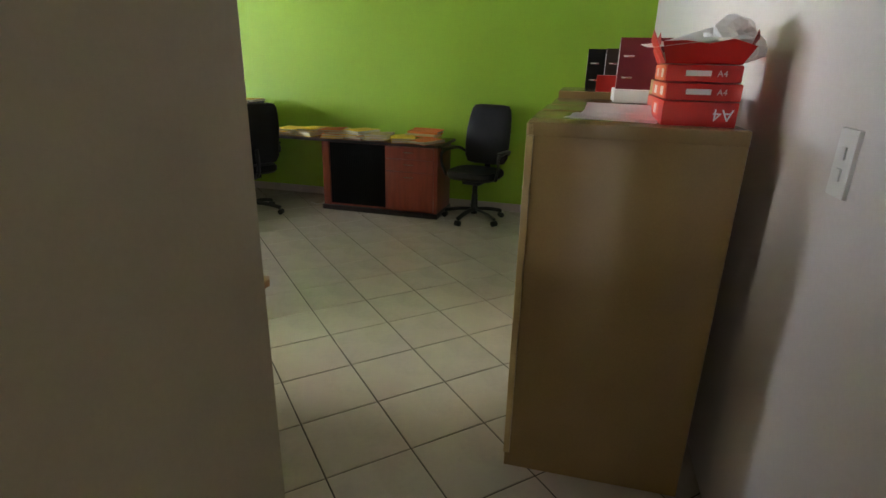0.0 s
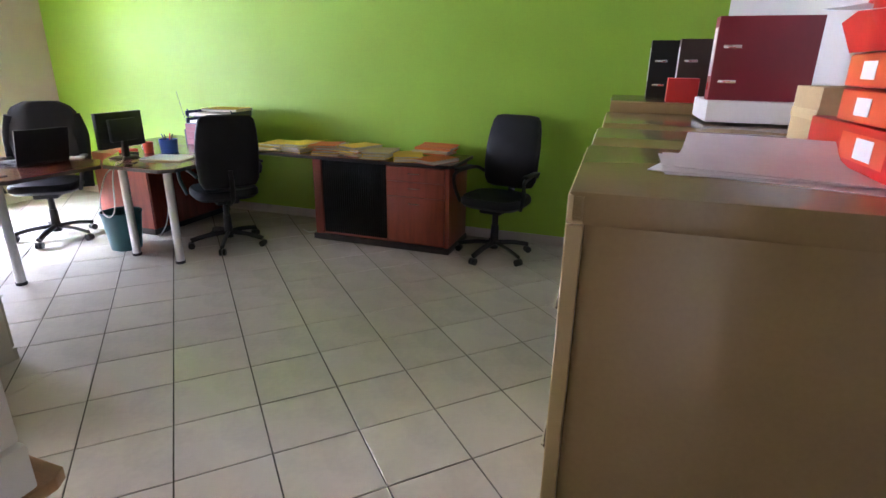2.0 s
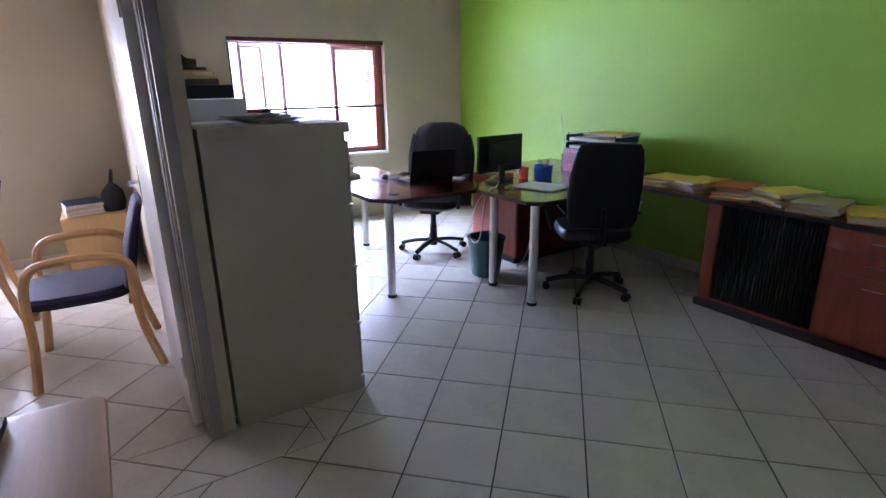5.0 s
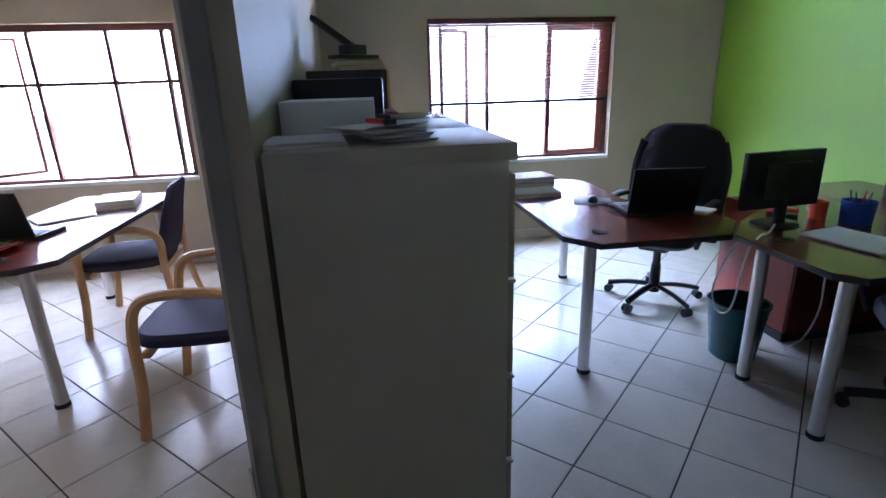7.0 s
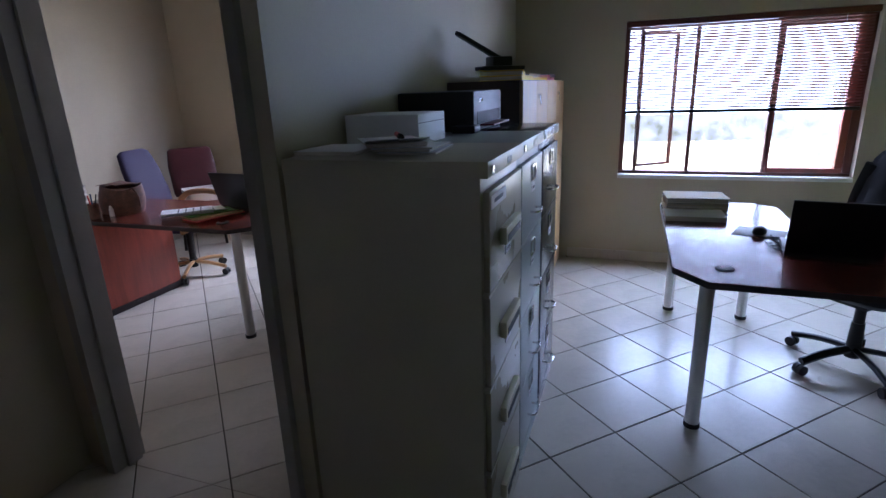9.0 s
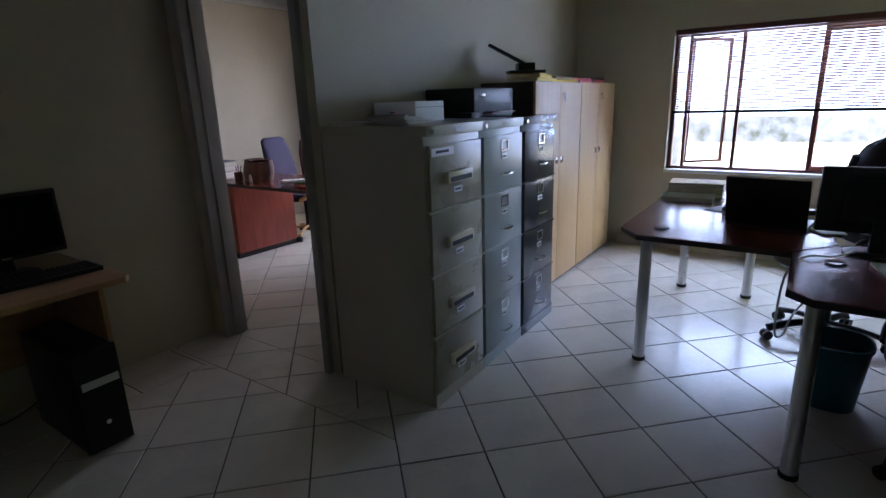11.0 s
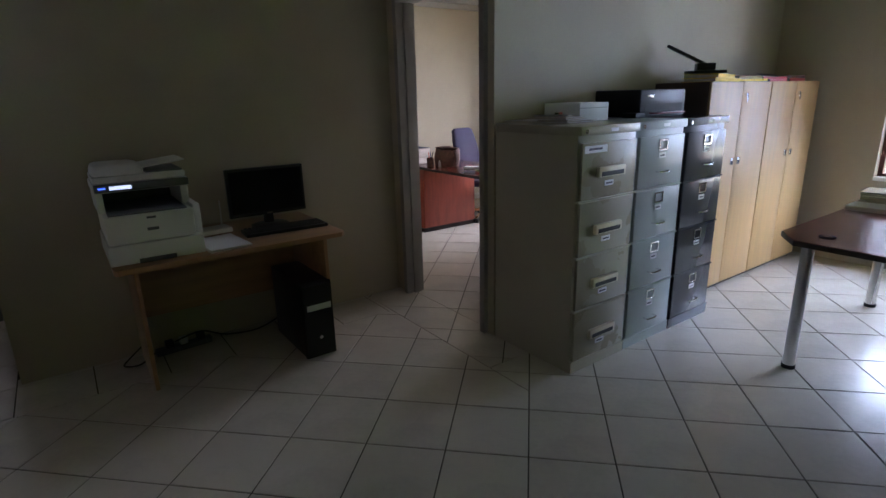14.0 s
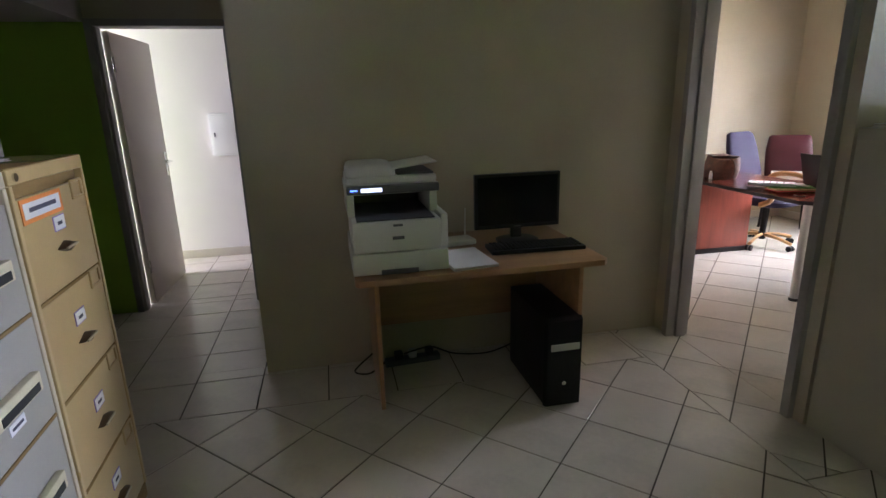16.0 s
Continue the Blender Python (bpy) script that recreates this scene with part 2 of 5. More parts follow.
def tube(pts, r, k=8, flat=1.0, steps=5):
    """A round or flattened rod along a smooth line through the points."""
    P = [Vector(p) for p in pts]
    line = []
    for i in range(len(P) - 1):
        a, b, c, d = P[max(0, i - 1)], P[i], P[i + 1], P[min(len(P) - 1, i + 2)]
        for j in range(steps):
            t = j / steps
            line.append(0.5 * (2 * b + (c - a) * t + (2 * a - 5 * b + 4 * c - d) * t * t + (3 * b - a - 3 * c + d) * t ** 3))
    line.append(P[-1])
    bm, rings, u = bmesh.new(), [], None
    for i, c in enumerate(line):
        d = (line[min(i + 1, len(line) - 1)] - line[max(i - 1, 0)]).normalized()
        u = d.orthogonal().normalized() if u is None else (u - d * u.dot(d)).normalized()
        w = d.cross(u)
        rings.append([c + u * r * math.cos(2 * math.pi * n / k) + w * r * flat * math.sin(2 * math.pi * n / k) for n in range(k)])
    return loft(bm, rings)


def sheet(w, d, z, droop=0.0, k=6, thick=0.0012, curl=0.0):
    """A sheet of paper, w by d, a little wavy."""
    bm = bmesh.new()
    seed = random.random() * 9
    top = [[bm.verts.new((w * (i / k - 0.5), d * (j / k - 0.5), z + thick + droop * (0.5 + 0.5 * math.sin(3.1 * i / k + seed) * math.cos(2.3 * j / k + seed)) + curl * max(0, i / k - 0.7) ** 2)) for j in range(k + 1)] for i in range(k + 1)]
    low = [[bm.verts.new(v.co - Vector((0, 0, thick))) for v in row] for row in top]
    for i in range(k):
        for j in range(k):
            bm.faces.new((top[i][j], top[i + 1][j], top[i + 1][j + 1], top[i][j + 1]))
            bm.faces.new((low[i][j], low[i][j + 1], low[i + 1][j + 1], low[i + 1][j]))
    for i in range(k):
        bm.faces.new((top[i][0], low[i][0], low[i + 1][0], top[i + 1][0]))
        bm.faces.new((top[i][k], top[i + 1][k], low[i + 1][k], low[i][k]))
        bm.faces.new((top[0][i], top[0][i + 1], low[0][i + 1], low[0][i]))
        bm.faces.new((top[k][i], low[k][i], low[k][i + 1], top[k][i + 1]))
    return bm


def letters(text, size, material, parent, m, depth=0.0004):
    cu = bpy.data.curves.new("lettering", "FONT")
    cu.body, cu.size, cu.extrude, cu.align_x = text, size, depth, "CENTER"
    tmp = new("lettering", cu)
    bpy.context.view_layer.update()
    me = bpy.data.meshes.new_from_object(tmp.evaluated_get(bpy.context.evaluated_depsgraph_get()))
    bpy.data.objects.remove(tmp)
    me.materials.clear()
    me.materials.append(material)
    ob = new("lettering", me)
    ob.parent = parent
    ob.matrix_basis = m
    return ob


def structure(name, bm, material, label, category="wall"):
    return tagged(smooth(new(name, mesh(name, bm, material))), label, category, kind="structure")


# ---- shell ----
H = 2.62
XW, YG = -6.22, 5.46
W1A, W1B, W2A, W2B = 2.79, 4.44, -0.83, 0.84
Z0, Z1 = 0.735, 1.93
bm = bmesh.new()
for a, b, c, d in ((-1.75, W2A, 0, H), (W2B, W1A, 0, H), (W1B, YG, 0, H), (W2A, W2B, 0, Z0), (W2A, W2B, Z1, H), (W1A, W1B, 0, Z0), (W1A, W1B, Z1, H)):
    bx(bm, XW - 0.24, XW, a, b, c, d)
structure("wall_west", bm, WALL, "cream plastered outer wall with two window openings")
structure("wall_green", B(XW - 0.24, 1.0, YG, YG + 0.2, 0, H), GREEN, "bright lime green painted plaster wall")
structure("wall_partition", B(XW, -2.86, 1.81, 1.92, 0, H), WALL, "cream painted partition wall behind filing cabinets")
structure("wall_printer", B(-2.97, -0.44, 0.66, 0.78, 0, H), WALL, "cream painted wall behind the printer desk")
structure("wall_passage", B(-0.56, -0.44, -0.45, 0.66, 0, H), WALL, "cream painted passage side wall")
bm = bmesh.new()
bx(bm, -2.97, -2.86, -1.75, 0.66, 0, H)
bx(bm, -2.97, -2.86, 0.78, 0.93, 0, H)
bx(bm, -2.97, -2.86, 0.93, 1.81, 2.12, H)
structure("wall_doorway", bm, WALL, "cream painted wall with a doorway")
structure("wall_south", B(XW - 0.24, -2.86, -1.9, -1.75, 0, H), WALL, "cream painted back wall of the second office")
bm = prism([(0.685, 0.6), (0.85, 0.6), (1.0, YG), (0.535, YG)], 0, H)
structure("wall_east", bm, WHITE, "off-white painted wall behind the tall cabinets")
structure("wall_alcove", B(1.5, 1.65, -0.45, 0.75, 0, H), WALL, "cream painted short wall beside the entrance")
bm = bmesh.new()
bx(bm, 0.6, 1.65, -0.56, -0.45, 0, H)
structure("wall_entry_green", bm, GREEN, "dark lime green wall beside the entrance door")
bm = bmesh.new()
bx(bm, -0.44, 0.6, -0.56, -0.45, 2.02, H)
bx(bm, -0.44, -0.3, -0.56, -0.45, 0, 2.02)
bx(bm, -2.86, -0.44, -0.56, -0.45, 0, H)
bx(bm, 1.65, 3.0, -0.56, -0.45, 0, H)
structure("wall_entry", bm, WALL, "cream painted wall above the entrance door")
structure("wall_recess", B(0.85, 1.5, 0.6, 0.75, 0, H), WHITE, "off-white painted wall closing the entrance recess")
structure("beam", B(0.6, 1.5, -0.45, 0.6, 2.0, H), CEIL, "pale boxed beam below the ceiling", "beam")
structure("wall_corridor", B(-2.86, 3.0, -2.05, -1.9, 0, H), WHITE, "white painted corridor wall")
structure("wall_corridor_end", B(-2.97, -2.86, -2.05, -1.9, 0, H), WHITE, "white painted corridor end wall")
structure("wall_corridor_far", B(3.0, 3.1, -2.05, -0.45, 0, H), WHITE, "white painted corridor end wall")
structure("ceiling", B(XW - 0.24, 3.1, -2.05, YG + 0.2, H, H + 0.1), CEIL, "white ceiling, greyed to dim its bounced light", "ceiling")
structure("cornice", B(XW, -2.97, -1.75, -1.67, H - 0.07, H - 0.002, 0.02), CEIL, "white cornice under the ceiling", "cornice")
structure("ground", B(-400, 400, -400, 400, -0.6, -0.5), mat("dry_grass", (0.28, 0.27, 0.16), 0.95, var=0.3, scale=0.4), "pale dry grass outside the windows", "ground")


# tiled skirting
def skirt(x0, x1, y0, y1):
    structure("baseboard", B(x0, x1, y0, y1, 0.001, 0.085, 0.002), SKIRT, "low cream tiled skirting along the wall", "skirting")


skirt(-2.86, 3.0, -1.9, -1.89)
skirt(XW, 0.5, YG - 0.01, YG)
skirt(XW, XW + 0.01, 2.4, YG - 0.01)
skirt(XW, XW + 0.01, -1.74, 1.8)
skirt(XW + 0.01, -2.97, -1.75, -1.74)


# ---- windows ----
def window(name, y0, y1, posts, rail, blind):
    w = tagged(new(name), "red-stained wooden window with clear panes, overlooking bright daylight", "window", kind="structure")
    w.matrix_world = pose(XW - 0.1, 0, 0)
    bm = bmesh.new()
    for a, b, c, d in ((y0, y1, Z0, Z0 + 0.035), (y0, y1, Z1 - 0.05, Z1), (y0, y0 + 0.035, Z0 + 0.035, Z1 - 0.05), (y1 - 0.055, y1, Z0 + 0.035, Z1 - 0.05)):
        bx(bm, -0.04, 0.03, a, b, c, d, 0.004)
    part("window_frame", bm, WINWOOD, w)
    for p in posts:
        part("mullion", B(-0.035, 0.02, p - 0.014, p + 0.014, Z0 + 0.035, Z1 - 0.05, 0.004), WINWOOD, w)
    if rail:
        part("transom", B(-0.03, 0.016, y0 + 0.05, y1 - 0.05, rail - 0.013, rail + 0.013, 0.004), WINWOOD, w)
    edges = [y0 + 0.03] + list(posts) + [y1 - 0.03]
    for a, b in zip(edges, edges[1:]):
        g = part("pane", B(-0.012, -0.008, a, b, Z0 + 0.03, Z1 - 0.03), GLASS, w)
        g.visible_shadow = False
    part("window_sill", B(-0.03, 0.105, y0 - 0.004, y1 + 0.004, Z0 - 0.02, Z0 + 0.012, 0.005), LEAF, w, "white painted sill")
    # opened sash, hinged on the first mullion
    p = posts[0]
    bm = bmesh.new()
    for a, b, c, d in ((0, 0.36, 0, 0.022), (0, 0.36, 1.05, 1.072), (0, 0.02, 0.022, 1.05), (0.34, 0.36, 0.022, 1.05)):
        bx(bm, -0.015, 0.015, a, b, c, d, 0.003)
    s = part("sash", bm, WINWOOD, w, "opened wooden sash")
    s.matrix_basis = pose(-0.05, p, Z0 + 0.055, 0, 0, 38)
    if blind:
        # closed casement in the last pane, its wood reddened as if lit
        a, b = posts[-1] + 0.014, y1 - 0.055
        bm = bmesh.new()
        for c, d, e, f in ((a, b, Z0 + 0.035, Z0 + 0.07), (a, b, Z1 - 0.095, Z1 - 0.05), (a, a + 0.012, Z0 + 0.07, Z1 - 0.095), (b - 0.05, b, Z0 + 0.07, Z1 - 0.095)):
            bx(bm, -0.03, 0.026, c, d, e, f, 0.004)
        part("sash", bm, LITWOOD, w, "closed wooden casement, coloured as lit from the reveal")
        bl = thing("venetian_blind", "half-lowered reddish wooden venetian blind in the window", "blind", XW - 0.035, 0, 0)
        part("head_rail", B(-0.02, 0.025, y0 + 0.01, y1 - 0.01, Z1 - 0.045, Z1 - 0.002, 0.004), WINWOOD, bl)
        part("bottom_rail", B(-0.02, 0.02, y0 + 0.02, y1 - 0.03, 1.235, 1.26, 0.005), EDGE, bl)
        n = 30
        sl = mesh("slat", bx(bmesh.new(), -0.011, 0.011, y0 + 0.02, y1 - 0.03, -0.0008, 0.0008), SLAT)
        for i in range(n):
            o = new("slat", sl)
            o.parent = bl
            o.matrix_basis = pose(0, 0, 1.275 + i * (Z1 - 0.06 - 1.275) / (n - 1), 0, -34 + random.uniform(-3, 3), 0)
        for y in (y0 + 0.18, (y0 + y1) / 2, y1 - 0.2):
            part("ladder_cord", C((0.013, y, 1.26), (0.013, y, Z1 - 0.045), 0.0012, k=5), PAPER, bl)
        part("pull_cord", C((0.03, y0 + 0.12, 0.95), (0.02, y0 + 0.12, Z1 - 0.03), 0.0015, k=5), PAPER, bl)


window("window_1", W1A, W1B, (2.915, 3.318, 3.87), None, True)
window("window_2", W2A, W2B, (-0.755, -0.24, 0.315, 0.715), 1.5, False)

# glowing panel in place of the overexposed garden and haze beyond the glass
HAZE = bpy.data.materials.new("glowing_garden_panel")
HAZE.use_nodes = True
hn, hl = HAZE.node_tree.nodes, HAZE.node_tree.links
hb = hn["Principled BSDF"]
hc, h1, h2, hr = hn.new("ShaderNodeTexCoord"), hn.new("ShaderNodeTexNoise"), hn.new("ShaderNodeTexNoise"), hn.new("ShaderNodeValToRGB")
h1.inputs["Scale"].default_value, h1.inputs["Detail"].default_value = 0.9, 4
h2.inputs["Scale"].default_value, h2.inputs["Detail"].default_value = 4.0, 9
hm = hn.new("ShaderNodeMath")
hm.operation = "MULTIPLY"
hl.new(hc.outputs["Object"], h1.inputs["Vector"])
hl.new(hc.outputs["Object"], h2.inputs["Vector"])
hl.new(h1.outputs["Fac"], hm.inputs[0])
hl.new(h2.outputs["Fac"], hm.inputs[1])
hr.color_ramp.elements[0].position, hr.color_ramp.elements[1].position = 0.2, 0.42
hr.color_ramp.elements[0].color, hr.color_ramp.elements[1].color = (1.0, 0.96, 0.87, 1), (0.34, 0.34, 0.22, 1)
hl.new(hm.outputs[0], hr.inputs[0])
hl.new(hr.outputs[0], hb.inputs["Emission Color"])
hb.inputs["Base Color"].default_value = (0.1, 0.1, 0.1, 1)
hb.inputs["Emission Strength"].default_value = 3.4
tagged(new("backdrop", mesh("backdrop", B(-14.2, -14, -14, 18, -0.5, 9), HAZE)), "glowing panel standing in for the overexposed garden", "backdrop", kind="structure")


# ---- doors ----
def door_frame(name, x0, y0, x1, y1, top, depth, label):
    """A pressed steel frame round an opening that runs from (x0, y0) to (x1, y1)."""
    f = tagged(new(name), label, "door frame", kind="structure")
    d = Vector((x1 - x0, y1 - y0, 0))
    L = d.length
    f.matrix_world = pose(x0, y0, 0, 0, 0, math.degrees(math.atan2(d.y, d.x)))
    for a, b in ((0, 0.045), (L - 0.045, L)):
        bm = B(a, b, -depth / 2, depth / 2, 0, top, 0.004)
        s = 1 if a == 0 else -1
        m = 0.045 if a == 0 else L - 0.045
        bx(bm, min(m, m + s * 0.016), max(m, m + s * 0.016), -depth * 0.12, depth * 0.32, 0, top - 0.045, 0.003)
        part("jamb", bm, FRAME, f)
    part("head", B(0.045, L - 0.045, -depth / 2, depth / 2, top - 0.045, top, 0.004), FRAME, f)
    return f


door_frame("door_frame_1", -2.905, 0.905, -2.905, 1.865, 2.12, 0.15, "grey painted pressed steel door frame")
door_frame("door_frame_2", -0.3, -0.505, 0.6, -0.505, 2.02, 0.15, "grey painted pressed steel entrance door frame")


def door(name, x, y, rz, width, material, label, side):
    d = tagged(new(name), label, "door", kind="structure")
    d.matrix_world = pose(x, y, 0, 0, 0, rz)
    part("leaf", B(0, width, -0.02, 0.02, 0.008, 1.965, 0.003), material, d)
    for s in (-1, 1):
        h = part("handle", C((width - 0.06, s * 0.02, 1.02), (width - 0.06, s * 0.07, 1.02), 0.009), CHROME, d, "chrome lever handle")
        part("lever", tube([(width - 0.06, s * 0.065, 1.02), (width - 0.1, s * 0.07, 1.022), (width - 0.18, s * 0.065, 1.02)], 0.008), CHROME, h)
        part("handle_plate", B(width - 0.08, width - 0.04, s * 0.021 - 0.002, s * 0.021 + 0.002, 0.9, 1.1, 0.001), CHROME, h)
    for z in (0.25, 1.7):
        part("hinge", C((0, side * 0.022, z), (0, side * 0.022, z + 0.1), 0.007), CHROME, d)


door("door_1", -2.985, 1.785, 180.6, 0.74, LEAF, "open glossy white door standing against the partition wall", 1)
door("door_2", 0.535, -0.59, 268, 0.8, LEAFB, "open beige door swung into the corridor", -1)


# ---- filing cabinets ----
def drawer_pull(parent, style, w, z, card):
    """Handle and label of a drawer whose front plane is y = 0."""
    if style == "recess":
        h = part("handle", B(-0.105, 0.105, 0.0, 0.022, z + 0.014, z + 0.066, 0.005), CREAMP, parent, "cream recessed pull handle")
        # dark strip that puts in the shade of the recessed grip
        part("grip_shade", B(-0.088, 0.088, 0.008, 0.0235, z + 0.02, z + 0.042), RUBBER, h)
        part("label_card", B(-0.035, 0.035, 0.0, 0.0025, z - 0.035, z - 0.008), LABELW, parent)
        part("label_print", B(-0.025, 0.025, 0.0025, 0.003, z - 0.026, z - 0.018), INK, parent)
    else:
        bm = bmesh.new()
        for a, b, c, d in ((-0.04, 0.04, 0.112, 0.12), (-0.04, 0.04, 0.06, 0.068), (-0.04, -0.032, 0.068, 0.112), (0.032, 0.04, 0.068, 0.112)):
            bx(bm, a, b, 0, 0.006, z + c, z + d, 0.001, 1)
        ch = part("card_holder", bm, CHROME if style == "pull" else KHAKI, parent)
        if style == "brown":
            for v_ in ch.data.vertices:
                v_.co.x -= 0.15
                v_.co.z += 0.03
        if style == "brown":
            part("label_border", B(-0.031, 0.041, 0, 0.002, z + 0.02, z + 0.064), LABELP, parent, "violet label border")
            part("label_card", B(-0.028, 0.038, 0.002, 0.0028, z + 0.023, z + 0.061), LABELW, parent)
            part("label_print", B(-0.01, 0.02, 0.0028, 0.0033, z + 0.036, z + 0.046), INK, parent)
            h = part("handle", loft(bmesh.new(), [[(-0.052 + q, yy, z - 0.03), (0.0, yy, z - 0.047 + q * 0.6), (0.052 - q, yy, z - 0.03), (0.0, yy, z - 0.013 - q * 0.6)] for yy, q in ((0.0, 0.0), (0.014, 0.003), (0.02, 0.012))]), BRONZE, parent, "dark bronze diamond-shaped pull")
            part("grip", B(-0.038, 0.038, 0.018, 0.024, z - 0.033, z - 0.027, 0.002), CREAMST, h)
            return
        part("label_card", B(-0.03, 0.03, 0, 0.0025, z + 0.018, z + 0.048), LABELW, parent)
        part("label_print", B(-0.02, 0.02, 0.0025, 0.003, z + 0.028, z + 0.036), INK, parent)
        part("handle", tube([(-0.045, 0, z - 0.055), (-0.042, 0.028, z - 0.055), (0, 0.034, z - 0.056), (0.042, 0.028, z - 0.055), (0.045, 0, z - 0.055)], 0.005, k=8), CHROME, parent, "bowed metal pull handle")


def filing_cabinet(label, x, y, rz, w, d, h, body, front, style, tag=False, group="filing cabinets against the partition", face=None):
    t = thing("filing_cabinet", label, "filing cabinet", x, y, 0, rz, group)
    part("body", B(0.002, w - 0.002, 0, d - 0.022, 0, h - 0.03, 0.004), body, t)
    part("top", B(0, w, -0.001, d, h - 0.045, h, 0.006), body, t)
    # front frame in its own colour, paler than body and top
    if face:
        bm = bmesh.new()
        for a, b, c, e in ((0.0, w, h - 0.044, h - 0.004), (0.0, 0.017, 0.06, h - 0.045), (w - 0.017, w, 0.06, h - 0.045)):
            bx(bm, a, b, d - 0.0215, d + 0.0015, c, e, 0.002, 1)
        part("front_frame", bm, face, t, "front frame, paler than the cabinet body")
    part("plinth", B(0.004, w - 0.004, d - 0.022, d - 0.004, 0.0, 0.055), body, t)
    n, z0 = 4, 0.062
    s = (h - 0.075 - z0) / n
    for i in range(n):
        za = z0 + i * s
        part("drawer_rail", B(0.003, w - 0.003, d - 0.021, d - 0.0015, za - 0.005, za + 0.004), body, t)
        dr = part("drawer", B(0.018, w - 0.018, d - 0.02, d - 0.002, za + 0.006, za + s - 0.007, 0.003), front, t)
        before = set(bpy.data.objects)
        drawer_pull(dr, style, w, 0, i)
        for o in set(bpy.data.objects) - before:
            if o.parent == dr:
                o.matrix_basis = pose(w / 2, d - 0.002, za + s * (0.34 if style == "recess" else 0.5))
    part("lock", C((w - 0.035, d - 0.004, h - 0.025), (w - 0.035, d + 0.006, h - 0.025), 0.011), CHROME, t)
    part("maker_plate", B(w / 2 - 0.05, w / 2 + 0.01, d - 0.001, d + 0.001, h - 0.034, h - 0.016), LABELW, t)
    if tag:
        o = part("name_label", B(w - 0.2, w - 0.03, d - 0.002, d + 0.001, h - 0.13, h - 0.095), LABELW, t)
        part("label_print", B(w - 0.16, w - 0.06, d + 0.001, d + 0.0015, h - 0.117, h - 0.106), INK, o)
    return t


filing_cabinet("olive grey steel four-drawer filing cabinet with cream handles", -3.32, 1.935, 0, 0.462, 0.615, 1.31, OLIVE, OLIVED, "recess", True)
filing_cabinet("blue-grey steel four-drawer filing cabinet with bow handles", -3.78, 1.935, 0, 0.456, 0.61, 1.31, BLUEGREY, BLUEGREY, "pull")
filing_cabinet("glossy charcoal steel four-drawer filing cabinet with bow handles", -4.245, 1.935, 0, 0.46, 0.61, 1.31, CHARCOAL, CHARCOAL, "pull")


def wardrobe(x0, x1, label, side):
    t = thing("cupboard", label, "cupboard", x0, 1.935, 0, 0, "tall cupboards against the partition")
    w, d, h = x1 - x0, 0.41, 1.515
    part("body", B(0, w, 0, d - 0.02, 0.03, h, 0.002), side, t, "dark brown laminate carcass")
    part("plinth", B(0.01, w - 0.01, 0.02, d - 0.03, 0, 0.03), DARKSIDE, t)
    for a, b, s in ((0.004, w / 2 - 0.002, 1), (w / 2 + 0.002, w - 0.004, -1)):
        dr = part("door", B(a, b, d - 0.018, d, 0.035, h - 0.004, 0.0015), BEECH, t, "pale beech laminate door")
        cx = (b - 0.045) if s == 1 else (a + 0.045)
        hd = part("handle", B(cx - 0.02, cx + 0.02, d, d + 0.006, 0.94, 0.985, 0.003), CHROME, dr, "square flush metal handle")
        # raised dark plate in place of the shaded hollow
        part("recess_shade", B(cx - 0.012, cx + 0.012, d + 0.005, d + 0.0066, 0.947, 0.972), RUBBER, hd)
        if s == -1:
            continue
        lk = part("lock", C((cx, d, h - 0.09), (cx, d + 0.012, h - 0.09), 0.013), CHROME, dr)
        part("key", B(cx - 0.008, cx + 0.008, d + 0.012, d + 0.016, h - 0.14, h - 0.085, 0.001), CHROME, lk)
    return t


wardrobe(-5.216, -4.365, "tall beech-fronted two-door cupboard with dark sides", DARKSIDE)
wardrobe(-6.07, -5.22, "tall beech two-door cupboard beside the window wall", BEECH)

# east row, fronts towards the room, turned a little with the wall
ROW = 1.8


def east(u):
    """Back corner of a cabinet of the east row, u metres along it."""
    a = radians(ROW)
    return 0.558 - u * math.sin(a), 1.69 + u * math.cos(a)


def labelled(t, w, d, h):
    o = part("name_label", B(w * 0.42, w - 0.03, d - 0.001, d + 0.001, h - 0.15, h - 0.085), LABELO, t, "orange-bordered paper label")
    part("label_card", B(w * 0.42 + 0.014, w - 0.042, d + 0.001, d + 0.0016, h - 0.138, h - 0.096), LABELW, o)
    part("label_print", B(w * 0.42 + 0.04, w - 0.07, d + 0.0016, d + 0.002, h - 0.122, h - 0.11), INK, o)


x, y = east(0)
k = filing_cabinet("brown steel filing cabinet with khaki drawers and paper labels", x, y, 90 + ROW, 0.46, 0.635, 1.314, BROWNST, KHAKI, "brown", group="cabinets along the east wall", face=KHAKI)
labelled(k, 0.46, 0.635, 1.314)
x, y = east(0.462)
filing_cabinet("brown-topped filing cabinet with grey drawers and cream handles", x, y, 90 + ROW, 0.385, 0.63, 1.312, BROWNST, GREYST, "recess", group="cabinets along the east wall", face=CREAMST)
x, y = east(0.85)
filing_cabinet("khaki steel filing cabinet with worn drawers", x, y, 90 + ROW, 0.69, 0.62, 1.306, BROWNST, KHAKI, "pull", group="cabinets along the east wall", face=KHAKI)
x, y = east(1.545)
filing_cabinet("brown steel filing cabinet with dark drawers at the row end", x, y, 90 + ROW, 0.64, 0.61, 1.344, BROWNST, OLIVED, "pull", group="cabinets along the east wall")


